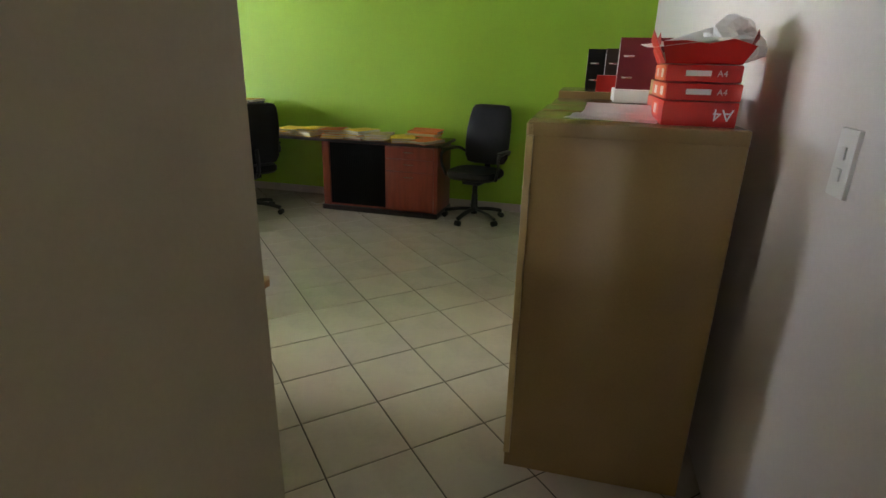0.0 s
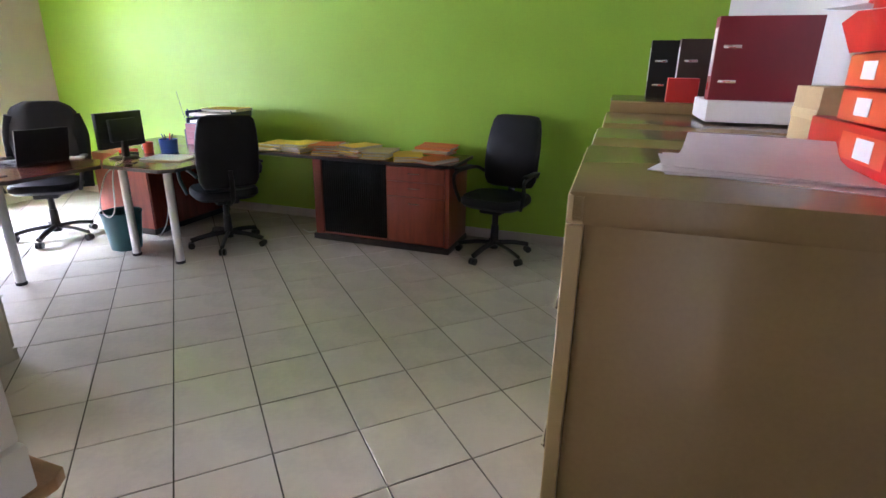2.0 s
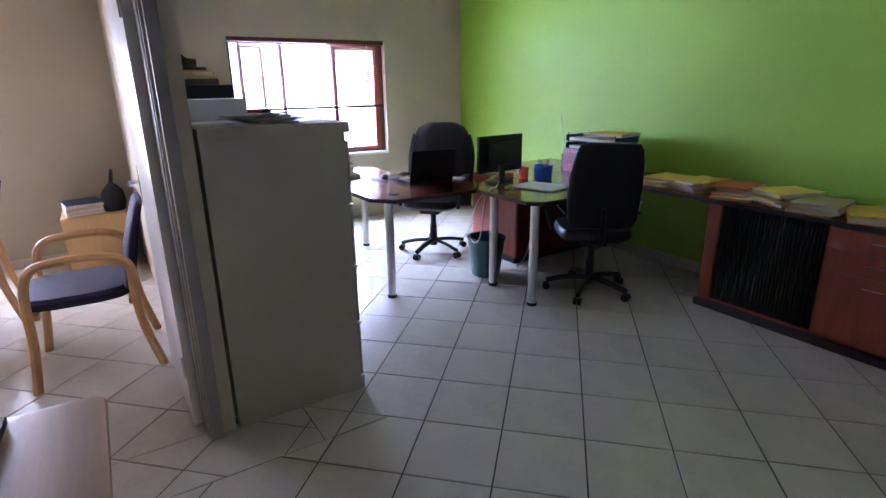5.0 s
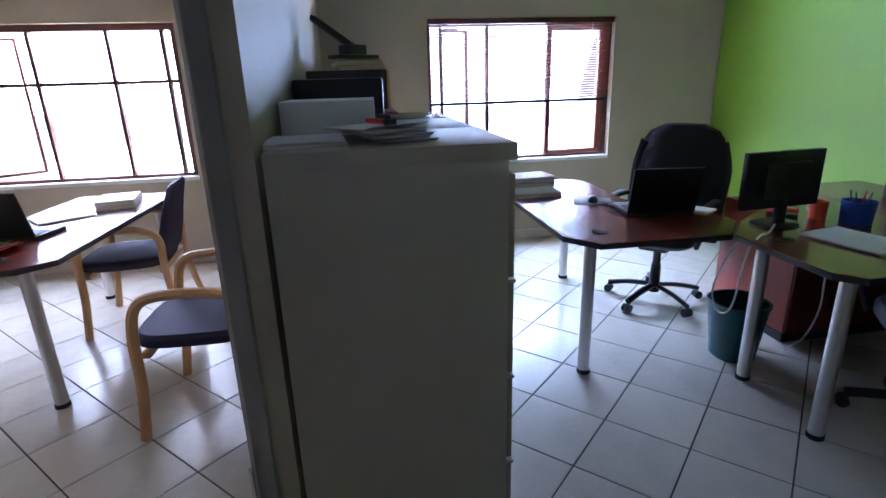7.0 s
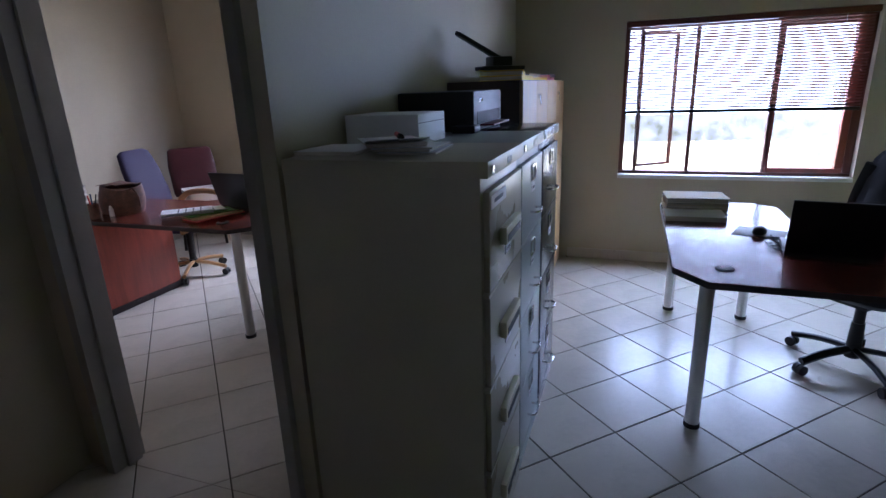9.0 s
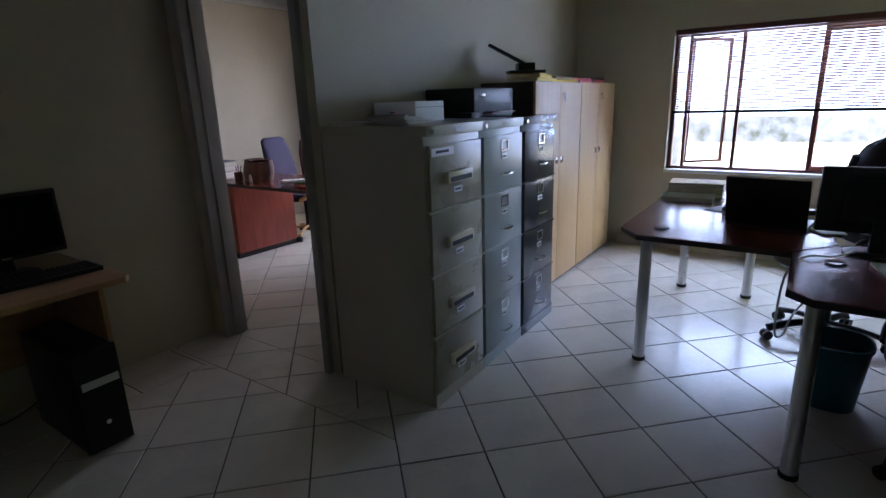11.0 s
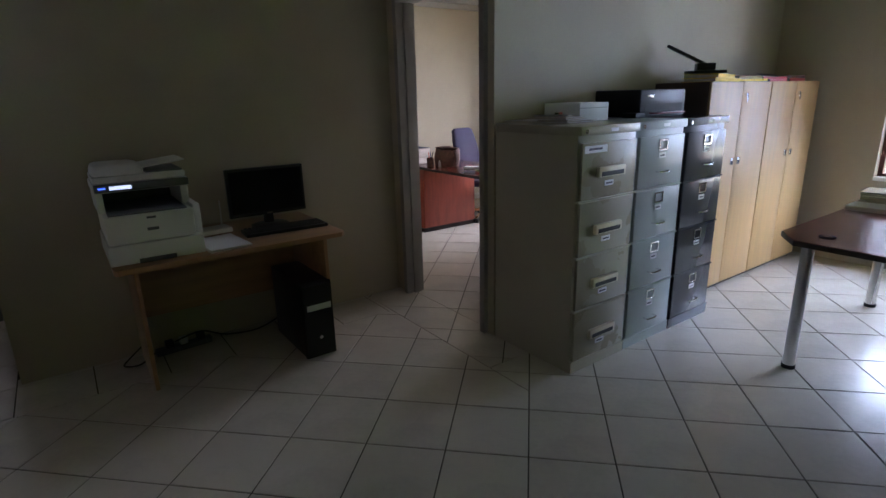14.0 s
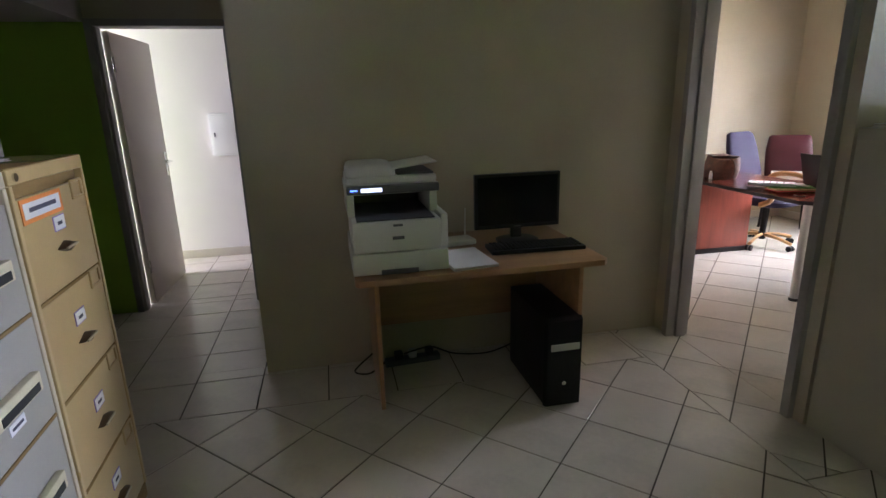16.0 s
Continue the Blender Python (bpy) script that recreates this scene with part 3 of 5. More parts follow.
# ---- desks of the main room ----
def leg(parent, x, y, z1, r=0.03):
    l = part("leg", C((x, y, 0.02), (x, y, z1), r, k=20), STEEL, parent, "round steel tube leg")
    part("foot", C((x, y, 0.0), (x, y, 0.022), r + 0.004, k=20), RUBBER, l)
    return l


def grommet(parent, x, y, z):
    bm = bmesh.new()
    loft(bm, [oval(0.037, 0.037, x, y, z, 2), oval(0.037, 0.037, x, y, z + 0.004, 2), oval(0.03, 0.03, x, y, z + 0.005, 2)])
    g = part("cable_grommet", bm, RUBBER, parent)
    # solid dark disc painted as the unlit inside of the hole
    part("hole_shade", C((x, y, z + 0.003), (x, y, z + 0.0056), 0.022), SCREEN, g)


def tabletop(parent, pts, z0=0.71, z1=0.738):
    part("edge_band", prism(pts, z0, z1 - 0.002, 0.003), EDGE, parent)
    cx, cy = sum(p[0] for p in pts) / len(pts), sum(p[1] for p in pts) / len(pts)
    inner = [(p[0] + (cx - p[0]) * 0.006, p[1] + (cy - p[1]) * 0.006) for p in pts]
    return part("tabletop", prism(inner, z1 - 0.004, z1), MAHOG, parent)


TOP = 0.738
d = thing("corner_desk", "mahogany laminate desk with clipped corners and steel tube legs", "desk")
tabletop(d, [(-5.13, 3.08), (-3.86, 3.08), (-3.7, 3.2), (-3.69, 3.845), (-3.9, 4.02), (-4.22, 4.0), (-4.5, 3.72), (-5.13, 3.73), (-5.24, 3.62), (-5.24, 3.18)])
for lx, ly in ((-3.85, 3.22), (-5.19, 3.19), (-5.15, 3.62)):
    leg(d, lx, ly, 0.71)
grommet(d, -3.886, 3.281, TOP)
d = thing("return_desk", "mahogany laminate return desk with steel tube legs", "desk")
tabletop(d, [(-3.685, 3.85), (-3.16, 3.85), (-3.08, 3.93), (-3.08, 4.62), (-3.2, 4.84), (-4.3, 4.84), (-4.3, 4.62), (-3.89, 4.03)])
leg(d, -3.629, 3.962, 0.71)
leg(d, -3.171, 3.944, 0.71)
grommet(d, -3.56, 4.0, TOP)


def pedestal(x0, x1, y0, y1, label):
    t = thing("pedestal_cabinet", label, "cabinet", x0, y0)
    w, dd = x1 - x0, y1 - y0
    part("plinth", B(-0.01, w + 0.01, -0.01, dd, 0, 0.05, 0.004), EDGE, t)
    part("body", B(0, w, 0, dd, 0.05, 0.705, 0.003), MAHOGF, t)
    part("side_panel", B(w, w + 0.012, 0.01, dd - 0.01, 0.052, 0.7, 0.002), MAHOG, t)


pedestal(-4.52, -3.92, 4.42, 5.38, "closed red cherry pedestal cabinet under the desk")

d = thing("credenza", "mahogany credenza with tambour front and three drawers under a long worktop", "credenza")
tabletop(d, [(-4.6, 4.86), (-1.31, 4.855), (-1.28, 4.9), (-1.28, YG - 0.02), (-4.6, YG - 0.02)])
part("carcass", bx(bx(bx(bx(bmesh.new(), -2.55, -2.47, 4.885, 5.36, 0.05, 0.708, 0.002), -1.345, -1.325, 4.885, 5.36, 0.05, 0.708, 0.002), -2.47, -1.345, 4.9, 5.36, 0.05, 0.07), -2.47, -1.345, 5.34, 5.36, 0.07, 0.708), MAHOGF, d)
part("side_panel", B(-1.325, -1.312, 4.89, 5.37, 0.05, 0.708, 0.002), MAHOGF, d)
part("plinth", B(-2.565, -1.3, 4.865, 5.37, 0, 0.05, 0.006), EDGE, d)
tb = part("tambour", B(-2.47, -1.86, 4.905, 4.915, 0.07, 0.7), TAMBOUR, d, "black ribbed tambour shutter")
rib = mesh("rib", C((0, 0, 0.07), (0, 0, 0.7), 0.0095, k=8), TAMBOUR)
for i in range(29):
    o = new("rib", rib)
    o.parent = tb
    o.matrix_basis = pose(-2.455 + i * 0.0205, 4.905, 0)
part("divider", B(-1.86, -1.845, 4.89, 5.34, 0.07, 0.708), MAHOGF, d)
for a, b in ((0.075, 0.455), (0.46, 0.58), (0.585, 0.7)):
    dr = part("drawer", B(-1.842, -1.348, 4.868, 4.888, a, b, 0.002), MAHOGF, d)
    part("handle", tube([(-1.65, 4.868, b - 0.045), (-1.645, 4.84, b - 0.045), (-1.6, 4.836, b - 0.045), (-1.555, 4.84, b - 0.045), (-1.55, 4.868, b - 0.045)], 0.004), CHROME, dr, "chrome bow handle")


# ---- swivel chairs ----
def five_star(t, material, radius=0.29, twist=0.0, caster=PLASTIC, z=0.085):
    hub = part("hub", C((0, 0, z - 0.02), (0, 0, z + 0.05), 0.035), PLASTIC, t)
    for i in range(5):
        a = 2 * math.pi * i / 5 + twist
        c, s = math.cos(a), math.sin(a)
        sp = part("base_arm", tube([(0.02 * c, 0.02 * s, z + 0.025), (radius * 0.55 * c, radius * 0.55 * s, z + 0.015), (radius * c, radius * s, z - 0.015)], 0.022, k=8, flat=0.7), material, t)
        bm = bmesh.new()
        n = Vector((-s, c, 0)) * 0.018
        p = Vector((radius * c, radius * s, 0.027))
        cyl(bm, p - n * 1.4, p - n * 0.25, 0.027, k=14)
        cyl(bm, p + n * 0.25, p + n * 1.4, 0.027, k=14)
        part("caster", bm, caster, sp)


def swivel_chair(x, y, rz, label, twist=0.3, tall=True, jacket=False):
    """An office chair whose sitter faces local +y."""
    t = thing("office_chair", label, "office chair", x, y, 0, rz, "black office chairs")
    five_star(t, PLASTIC, 0.3, twist)
    part("gas_column", C((0, 0, 0.12), (0, 0, 0.4), 0.025), PLASTIC, t)
    part("column_sleeve", C((0, 0, 0.12), (0, 0, 0.26), 0.035, 0.03), PLASTIC, t)
    part("mechanism", B(-0.09, 0.09, -0.12, 0.12, 0.37, 0.42, 0.015), PLASTIC, t)
    rings = [oval(hx, hy, 0, 0.0, z, 3.6, 32) for z, hx, hy in ((0.42, 0.17, 0.17), (0.425, 0.225, 0.215), (0.45, 0.25, 0.24), (0.485, 0.25, 0.24), (0.505, 0.235, 0.225), (0.512, 0.15, 0.14))]
    part("seat", loft(bmesh.new(), rings), LEATHER, t)
    rows = ((0.53, -0.235, 0.15, 0.015), (0.545, -0.238, 0.2, 0.035), (0.6, -0.242, 0.228, 0.045), (0.72, -0.248, 0.235, 0.042), (0.86, -0.275, 0.235, 0.04), (0.98, -0.305, 0.222, 0.036), (1.06, -0.325, 0.205, 0.03), (1.095, -0.333, 0.18, 0.022), (1.105, -0.335, 0.12, 0.008))
    if not tall:
        rows = tuple((0.53 + (z - 0.53) * 0.92, q, w, th) for z, q, w, th in rows)
    part("backrest", loft(bmesh.new(), [oval(w, th, 0, q, z, 3.2, 32) for z, q, w, th in rows]), LEATHER, t)
    part("back_bracket", tube([(0, -0.1, 0.4), (0, -0.26, 0.42), (0, -0.295, 0.55), (0, -0.29, 0.68)], 0.03, k=8, flat=0.35), PLASTIC, t)
    for s in (-1, 1):
        a = part("armrest", tube([(s * 0.26, 0.12, 0.44), (s * 0.295, 0.15, 0.56), (s * 0.295, 0.16, 0.66), (s * 0.29, 0.02, 0.685), (s * 0.27, -0.16, 0.68), (s * 0.235, -0.245, 0.64)], 0.015, k=8), PLASTIC, t)
        part("arm_pad", B(s * 0.292 - 0.026, s * 0.292 + 0.026, -0.1, 0.14, 0.685, 0.708, 0.01), PLASTIC, a)
    if jacket:
        j = thing("jacket", "black jacket hung over the back of the office chair", "jacket", x, y, 0, rz)
        rows = []
        for i in range(13):
            u = i / 12
            z = 0.6 + 0.535 * u
            w = 0.27 - 0.03 * u if u < 0.8 else 0.246 * math.sqrt(max(0.05, 1 - ((u - 0.8) / 0.23) ** 2))
            ring = [(px * (1 + 0.05 * math.sin(9 * a + 5 * u)), py - 0.012 * math.sin(7 * a), pz) for a, (px, py, pz) in enumerate(oval(w, 0.062 + 0.02 * (1 - u), 0, -0.24 - 0.12 * max(0, u - 0.3), z, 2.6, 36))]
            rows.append(ring)
        part("jacket_body", loft(bmesh.new(), rows), CLOTH, j)
        for s in (-1, 1):
            part("sleeve", tube([(s * 0.225, -0.3, 1.02), (s * 0.265, -0.29, 0.85), (s * 0.26, -0.24, 0.66), (s * 0.25, -0.2, 0.4 if s < 0 else 0.55)], 0.055, k=10, flat=0.7), CLOTH, j)
    return t


swivel_chair(-4.62, 4.05, 221, "black office chair with a jacket hung over its back", 0.1, True, True)
swivel_chair(-3.14, 4.46, 55, "tall black leather office chair tucked under the desk", 0.5)
swivel_chair(-0.96, 5.02, 168, "tall black leather office chair beside the credenza", 0.2)


# ---- screens and small office machines ----
def monitor(x, y, z, rz, w, h, label, low=0.09):
    """A flat monitor whose screen faces local +y."""
    t = thing("monitor", label, "monitor", x, y, z, rz)
    part("foot", loft(bmesh.new(), [oval(0.11, 0.085, 0, 0, 0, 2.6), oval(0.11, 0.085, 0, 0, 0.008, 2.6), oval(0.09, 0.065, 0, 0, 0.016, 2.6)]), PLASTIC, t)
    part("neck", loft(bmesh.new(), [oval(0.03, 0.02, 0, -0.02, 0.01), oval(0.025, 0.016, 0, -0.025, low + 0.08)]), PLASTIC, t)
    part("housing", bx(B(-w / 2, w / 2, -0.02, 0.012, low, low + h, 0.006), -w * 0.3, w * 0.3, -0.05, -0.02, low + 0.05, low + h - 0.05, 0.012), PLASTIC, t)
    s = part("screen", B(-w / 2 + 0.016, w / 2 - 0.016, 0.0125, 0.0135, low + 0.022, low + h - 0.016), SCREEN, t, "dark switched-off screen")
    part("badge", B(-0.018, 0.018, 0.0122, 0.0135, low + 0.008, low + 0.014), CHROME, t)


def laptop(x, y, z, rz, label, w=0.36, d=0.24, lean=105):
    """A laptop whose keyboard side faces local +y."""
    t = thing("laptop", label, "laptop", x, y, z, rz)
    part("base", B(-w / 2, w / 2, 0, d, 0, 0.022, 0.004), PLASTIC, t)
    part("keyboard", B(-w / 2 + 0.02, w / 2 - 0.02, 0.03, d - 0.09, 0.022, 0.0245), RUBBER, t)
    part("touchpad", B(-0.045, 0.045, d - 0.075, d - 0.015, 0.022, 0.023), PRGREY, t)
    lid = part("lid", B(-w / 2, w / 2, -0.012, 0, 0, 0.25, 0.004), PLASTIC, t)
    lid.matrix_basis = pose(0, 0.006, 0.02, lean - 90, 0, 0)
    sc = part("screen", B(-w / 2 + 0.015, w / 2 - 0.015, 0.0, 0.001, 0.02, 0.238), SCREEN, lid)


def paper_stack(name, label, x, y, z, rz, w, d, h, cover=None, category="papers", tilt=0.0, sheets=3):
    t = thing(name, label, category, x, y, z, rz)
    n = max(2, int(h / 0.006))
    bm, rings = bmesh.new(), []
    for i in range(n + 1):
        ox, oy = random.uniform(-0.006, 0.006), random.uniform(-0.006, 0.006)
        rings.append([(x_ + ox, y_ + oy, h * i / n) for x_, y_ in ((-w / 2, -d / 2), (w / 2, -d / 2), (w / 2, d / 2), (-w / 2, d / 2))])
    loft(bm, rings)
    part("page_block", bm, PAPERB, t)
    if cover:
        for i in range(2 if h > 0.03 else 1):
            c = part("cover", sheet(w * 1.02, d * 1.02, h * (1 - 0.5 * i) + 0.0004, 0.004), cover, t)
            c.matrix_basis = pose(0, 0, 0, 0, 0, random.uniform(-3, 3))
    else:
        part("top_sheet", sheet(w, d, h + 0.0004, 0.004), PAPER, t)
    return t


monitor(-3.79, 4.135, TOP, 95, 0.44, 0.27, "black flat monitor on the desk seen from behind")
laptop(-4.1, 3.72, TOP, 82, "open black laptop on the mahogany desk")

t = thing("computer_mouse", "black computer mouse on a pale pad", "mouse", -4.5, 3.52, TOP, 70)
part("mouse_pad", B(-0.11, 0.11, -0.09, 0.09, 0, 0.003, 0.001), PRGREY, t)
part("shell", loft(bmesh.new(), [oval(0.03, 0.055, 0, 0, z, 2.4, 20) if k == 0 else oval(0.03 * k, 0.055 * k, 0, -0.006 * z * 50, z, 2.4, 20) for z, k in ((0.003, 0), (0.012, 1.04), (0.025, 0.9), (0.034, 0.6), (0.038, 0.25))]), PLASTIC, t)
bm = tube([(-4.46, 3.56, TOP + 0.004)] + [(-4.36 + 0.07 * math.cos(i * 1.1) + 0.012 * i, 3.56 + 0.05 * math.sin(i * 1.1), TOP + 0.005 + 0.002 * (i % 4)) for i in range(16)] + [(-4.14, 3.66, TOP + 0.005)], 0.0025, k=6, steps=4)
tagged(smooth(new("cable", mesh("cable", bm, RUBBER))), "tangled thin black cable on the desk", "cable")
bm = tube([(-3.7, 4.06, TOP + 0.03), (-3.66, 4.0, TOP + 0.006), (-3.6, 3.9, TOP + 0.008), (-3.585, 3.84, 0.66), (-3.62, 3.83, 0.4), (-3.75, 3.86, 0.33), (-3.85, 3.9, 0.42), (-3.88, 4.02, 0.62), (-3.8, 4.1, 0.7)], 0.005, k=7)
tagged(smooth(new("cable", mesh("cable", bm, CABLE))), "pale grey cable hanging down behind the desk", "cable")
bm = tube([(-3.74, 4.5, 0.7), (-3.72, 4.42, 0.5), (-3.7, 4.4, 0.3), (-3.74, 4.38, 0.12), (-3.82, 4.36, 0.012)], 0.005, k=7)
tagged(smooth(new("cable", mesh("cable", bm, CABLE))), "pale grey cable hanging down to the floor", "cable")
bm = tube([(-2.6, 5.3, 0.6), (-2.62, 5.2, 0.3), (-2.6, 5.12, 0.06), (-2.68, 5.0, 0.006), (-2.8, 5.05, 0.006)], 0.004, k=7)
tagged(smooth(new("cable", mesh("cable", bm, CABLE))), "thin pale cable beside the credenza", "cable")

paper_stack("folder_stack", "stack of brown folders on the desk by the window", -5.0, 3.26, TOP, 4, 0.22, 0.33, 0.085, BUFFP)
paper_stack("paper_stack", "white papers at the end of the mahogany desk", -4.79, 3.245, TOP, 2, 0.2, 0.31, 0.022)
paper_stack("loose_papers", "a few white sheets behind the laptop", -4.17, 4.1 - 0.14, TOP, 30, 0.2, 0.1, 0.006)
paper_stack("desk_pad", "white paper pad on the return desk", -3.47, 4.27, TOP, 12, 0.34, 0.26, 0.008)

t = thing("pen_holder", "blue plastic pen holder with pens", "pen holder", -3.72, 4.52, TOP)
bm = loft(bmesh.new(), [oval(0.066, 0.066, 0, 0, 0, 2, 24), oval(0.072, 0.072, 0, 0, 0.11, 2, 24), oval(0.067, 0.067, 0, 0, 0.11, 2, 24), oval(0.062, 0.062, 0, 0, 0.01, 2, 24)])
part("pot", bm, BLUE, t)
for a, mm in ((0.3, RUBBER), (1.9, REDP), (3.6, NAVY), (5.0, RUBBER)):
    part("pen", C((0.01 * math.cos(a), 0.01 * math.sin(a), 0.015), (0.045 * math.cos(a), 0.045 * math.sin(a), 0.155), 0.004, k=8), mm, t)
t = thing("mug", "red and white printed mug on the desk", "mug", -3.84, 4.42, TOP)
part("body", loft(bmesh.new(), [oval(0.038, 0.038, 0, 0, 0, 2, 20), oval(0.04, 0.04, 0, 0, 0.09, 2, 20), oval(0.036, 0.036, 0, 0, 0.09, 2, 20), oval(0.034, 0.034, 0, 0, 0.01, 2, 20)]), ORANGEB, t)
part("handle", tube([(-0.038, 0, 0.07), (-0.065, 0, 0.06), (-0.065, 0, 0.035), (-0.038, 0, 0.022)], 0.005), WHITEBOX, t)
t = thing("stapler", "small red stapler beside the monitor", "stapler", -3.93, 4.3, TOP, 40)
part("base", B(-0.07, 0.07, -0.018, 0.018, 0, 0.012, 0.003), RUBBER, t)
part("arm", tube([(-0.068, 0, 0.02), (0, 0, 0.035), (0.07, 0, 0.03)], 0.014, k=8), REDP, t)

# letter tray tower and radio at the corner of the worktop
t = thing("drawer_tower", "dark red desk drawer unit with trays on top", "desk organiser", -3.72, 5.13, TOP)
part("body", B(-0.24, 0.24, -0.16, 0.16, 0, 0.19, 0.006), BURG, t)
for i in range(3):
    part("drawer", B(-0.22, 0.22, -0.168, -0.16, 0.012 + i * 0.054, 0.058 + i * 0.054, 0.002), BURG, t)
t = thing("letter_tray", "navy blue stacked letter trays with papers", "letter tray", -3.7, 5.14, TOP + 0.19, 3)
for i in range(2):
    z = i * 0.065
    bm = bmesh.new()
    for a, b, c, d_, e, f_ in ((-0.25, 0.25, -0.15, 0.15, 0, 0.005), (-0.25, -0.245, -0.15, 0.15, 0.005, 0.05), (0.245, 0.25, -0.15, 0.15, 0.005, 0.05), (-0.245, 0.245, 0.145, 0.15, 0.005, 0.05)):
        bx(bm, a, b, c, d_, z + e, z + f_)
    for sx in (-0.24, 0.235):
        bx(bm, sx, sx + 0.006, -0.14, -0.13, z + 0.05, z + 0.065)
        bx(bm, sx, sx + 0.006, 0.13, 0.14, z + 0.05, z + 0.065)
    part("tray", bm, NAVY, t)
    part("paper_pile", B(-0.22, 0.2, -0.14, 0.13, z + 0.006, z + 0.03, 0.001), PAPERB, t)
paper_stack("yellow_folder", "yellow folder lying on the letter trays", -3.62, 5.16, TOP + 0.307, 6, 0.36, 0.26, 0.02, YELLOW, "folder")
t = thing("radio", "small dark radio with a thin raised aerial", "radio", -4.08, 5.2, TOP)
part("body", B(-0.09, 0.09, -0.04, 0.04, 0, 0.11, 0.01), PLASTIC, t)
part("aerial", C((-0.07, 0, 0.11), (-0.16, 0, 0.46), 0.0025, 0.0015, 6), CHROME, t)
t = thing("tape_roll", "round grey tape dispenser on the worktop", "tape dispenser", -3.42, 5.05, TOP)
part("reel", C((0, -0.015, 0.055), (0, 0.015, 0.055), 0.05, k=20), PRGREY, t)
part("base", B(-0.06, 0.06, -0.02, 0.02, 0, 0.02, 0.004), RUBBER, t)

# case files along the worktop
random.seed(7)


def case_files(label, x, y, z, rz, covers, group="case files on the long worktop"):
    """A pile of cardboard case files, each slipped a little on the one below."""
    t = thing("case_file_pile", label, "folder", x, y, z, rz, group)
    top = 0.0
    for c in covers:
        h = random.uniform(0.01, 0.024)
        m = pose(random.uniform(-0.025, 0.025), random.uniform(-0.03, 0.03), top, random.uniform(-0.8, 0.8), random.uniform(-0.8, 0.8), random.uniform(-9, 9))
        f = part("case_file", bx(B(-0.115, 0.115, -0.16, 0.16, 0.0, 0.0018), -0.117, -0.115, -0.16, 0.16, 0.0, h), c, t)
        f.matrix_basis = m
        part("page_block", B(-0.113, 0.104 + random.uniform(0, 0.012), -0.15, 0.152, 0.0022, h - 0.0018), PAPERB, f)
        part("cover", sheet(0.236, 0.326, h - 0.001, 0.006, 5, 0.0016, random.uniform(0, 0.25)), c, f)
        top += h + 0.0035


Y_, O_, F_ = YELLOW, ORANGE, BUFFP
case_files("pile of yellow cardboard case files on the long worktop", -3.0, 5.06, TOP, 8, (F_, Y_, Y_))
case_files("pile of yellow cardboard case files with loose pages", -2.75, 5.08, TOP, -12, (Y_, F_, Y_))
case_files("tall pile of orange cardboard case files on the worktop", -2.48, 5.07, TOP, 14, (Y_, O_, F_, O_))
case_files("pile of buff and yellow case files on the worktop", -2.22, 5.09, TOP, -16, (O_, Y_, F_, Y_))
case_files("pile of buff case files under a yellow one", -1.97, 5.05, TOP, 10, (F_, Y_, F_))
case_files("two yellow case files lying on the worktop", -1.73, 5.05, TOP, 22, (Y_, Y_))
case_files("single orange case file at the worktop end", -1.49, 5.0, TOP, -18, (O_,))
case_files("orange case files pushed against the green wall", -1.58, 5.255, TOP + 0.03, 84, (O_, F_, O_))
t = thing("waste_bin", "teal plastic waste bin under the desk", "waste bin", -3.86, 4.07)
bm = loft(bmesh.new(), [oval(0.105, 0.105, 0, 0, 0, 2.6), oval(0.14, 0.135, 0, 0, 0.3, 2.6), oval(0.146, 0.141, 0, 0, 0.3, 2.6), oval(0.146, 0.141, 0, 0, 0.315, 2.6), oval(0.134, 0.13, 0, 0, 0.315, 2.6), oval(0.1, 0.1, 0, 0, 0.012, 2.6)])
part("bucket", bm, TEAL, t)
part("liner", loft(bmesh.new(), [oval(0.1, 0.1, 0, 0, 0.1, 2.6), oval(0.125, 0.12, 0, 0, 0.22, 2.6)]), RUBBER, t, "black bin liner")

# ---- on top of the partition cabinets ----
FT = 1.31
t = thing("archive_box", "flat grey-white archive box on the filing cabinet", "box", -3.36, 2.07, FT, -2)
part("carton", B(-0.12, 0.12, -0.13, 0.15, 0, 0.1, 0.003), WHITEBOX, t)
part("lid_seam", B(-0.121, 0.121, 0.1505, 0.1515, 0.07, 0.072), PRGREY, t)
paper_stack("paper_pad", "thin pile of papers on the olive filing cabinet", -3.06, 2.02, FT, 4, 0.24, 0.2, 0.008)
for i in range(5):
    p = thing("notebook", "thin spiral notebook in an untidy pile on the cabinet", "notebook", -3.08 + 0.012 * i - 0.02 * (i % 2), 2.27 - 0.016 * i, FT + 0.0075 * i, 6 + 7 * i - 9 * (i % 2), "notebooks on the filing cabinet")
    part("page_block", B(-0.125, 0.11, -0.085, 0.085, 0.0012, 0.0058), PAPERB, p)
    part("cover", sheet(0.24, 0.175, 0.006, 0.002, 5, 0.0008, 0.12 * (i == 4)), PAPER, p)
    part("spiral", tube([(-0.128 + 0.003 * math.sin(q * 2.1), -0.08 + 0.16 * q / 24, 0.0045 + 0.003 * math.cos(q * 2.1)) for q in range(25)], 0.0008, k=5, steps=2), CHROME, p, "wire spiral")
t = thing("marker_pen", "dark marker pen lying on the notebooks", "pen", -3.06, 2.22, FT + 0.039, 30)
part("barrel", C((-0.06, 0, 0.009), (0.03, 0, 0.009), 0.008, k=10), REDP, t)
part("cap", C((0.03, 0, 0.009), (0.07, 0, 0.009), 0.009, k=10), RUBBER, t)
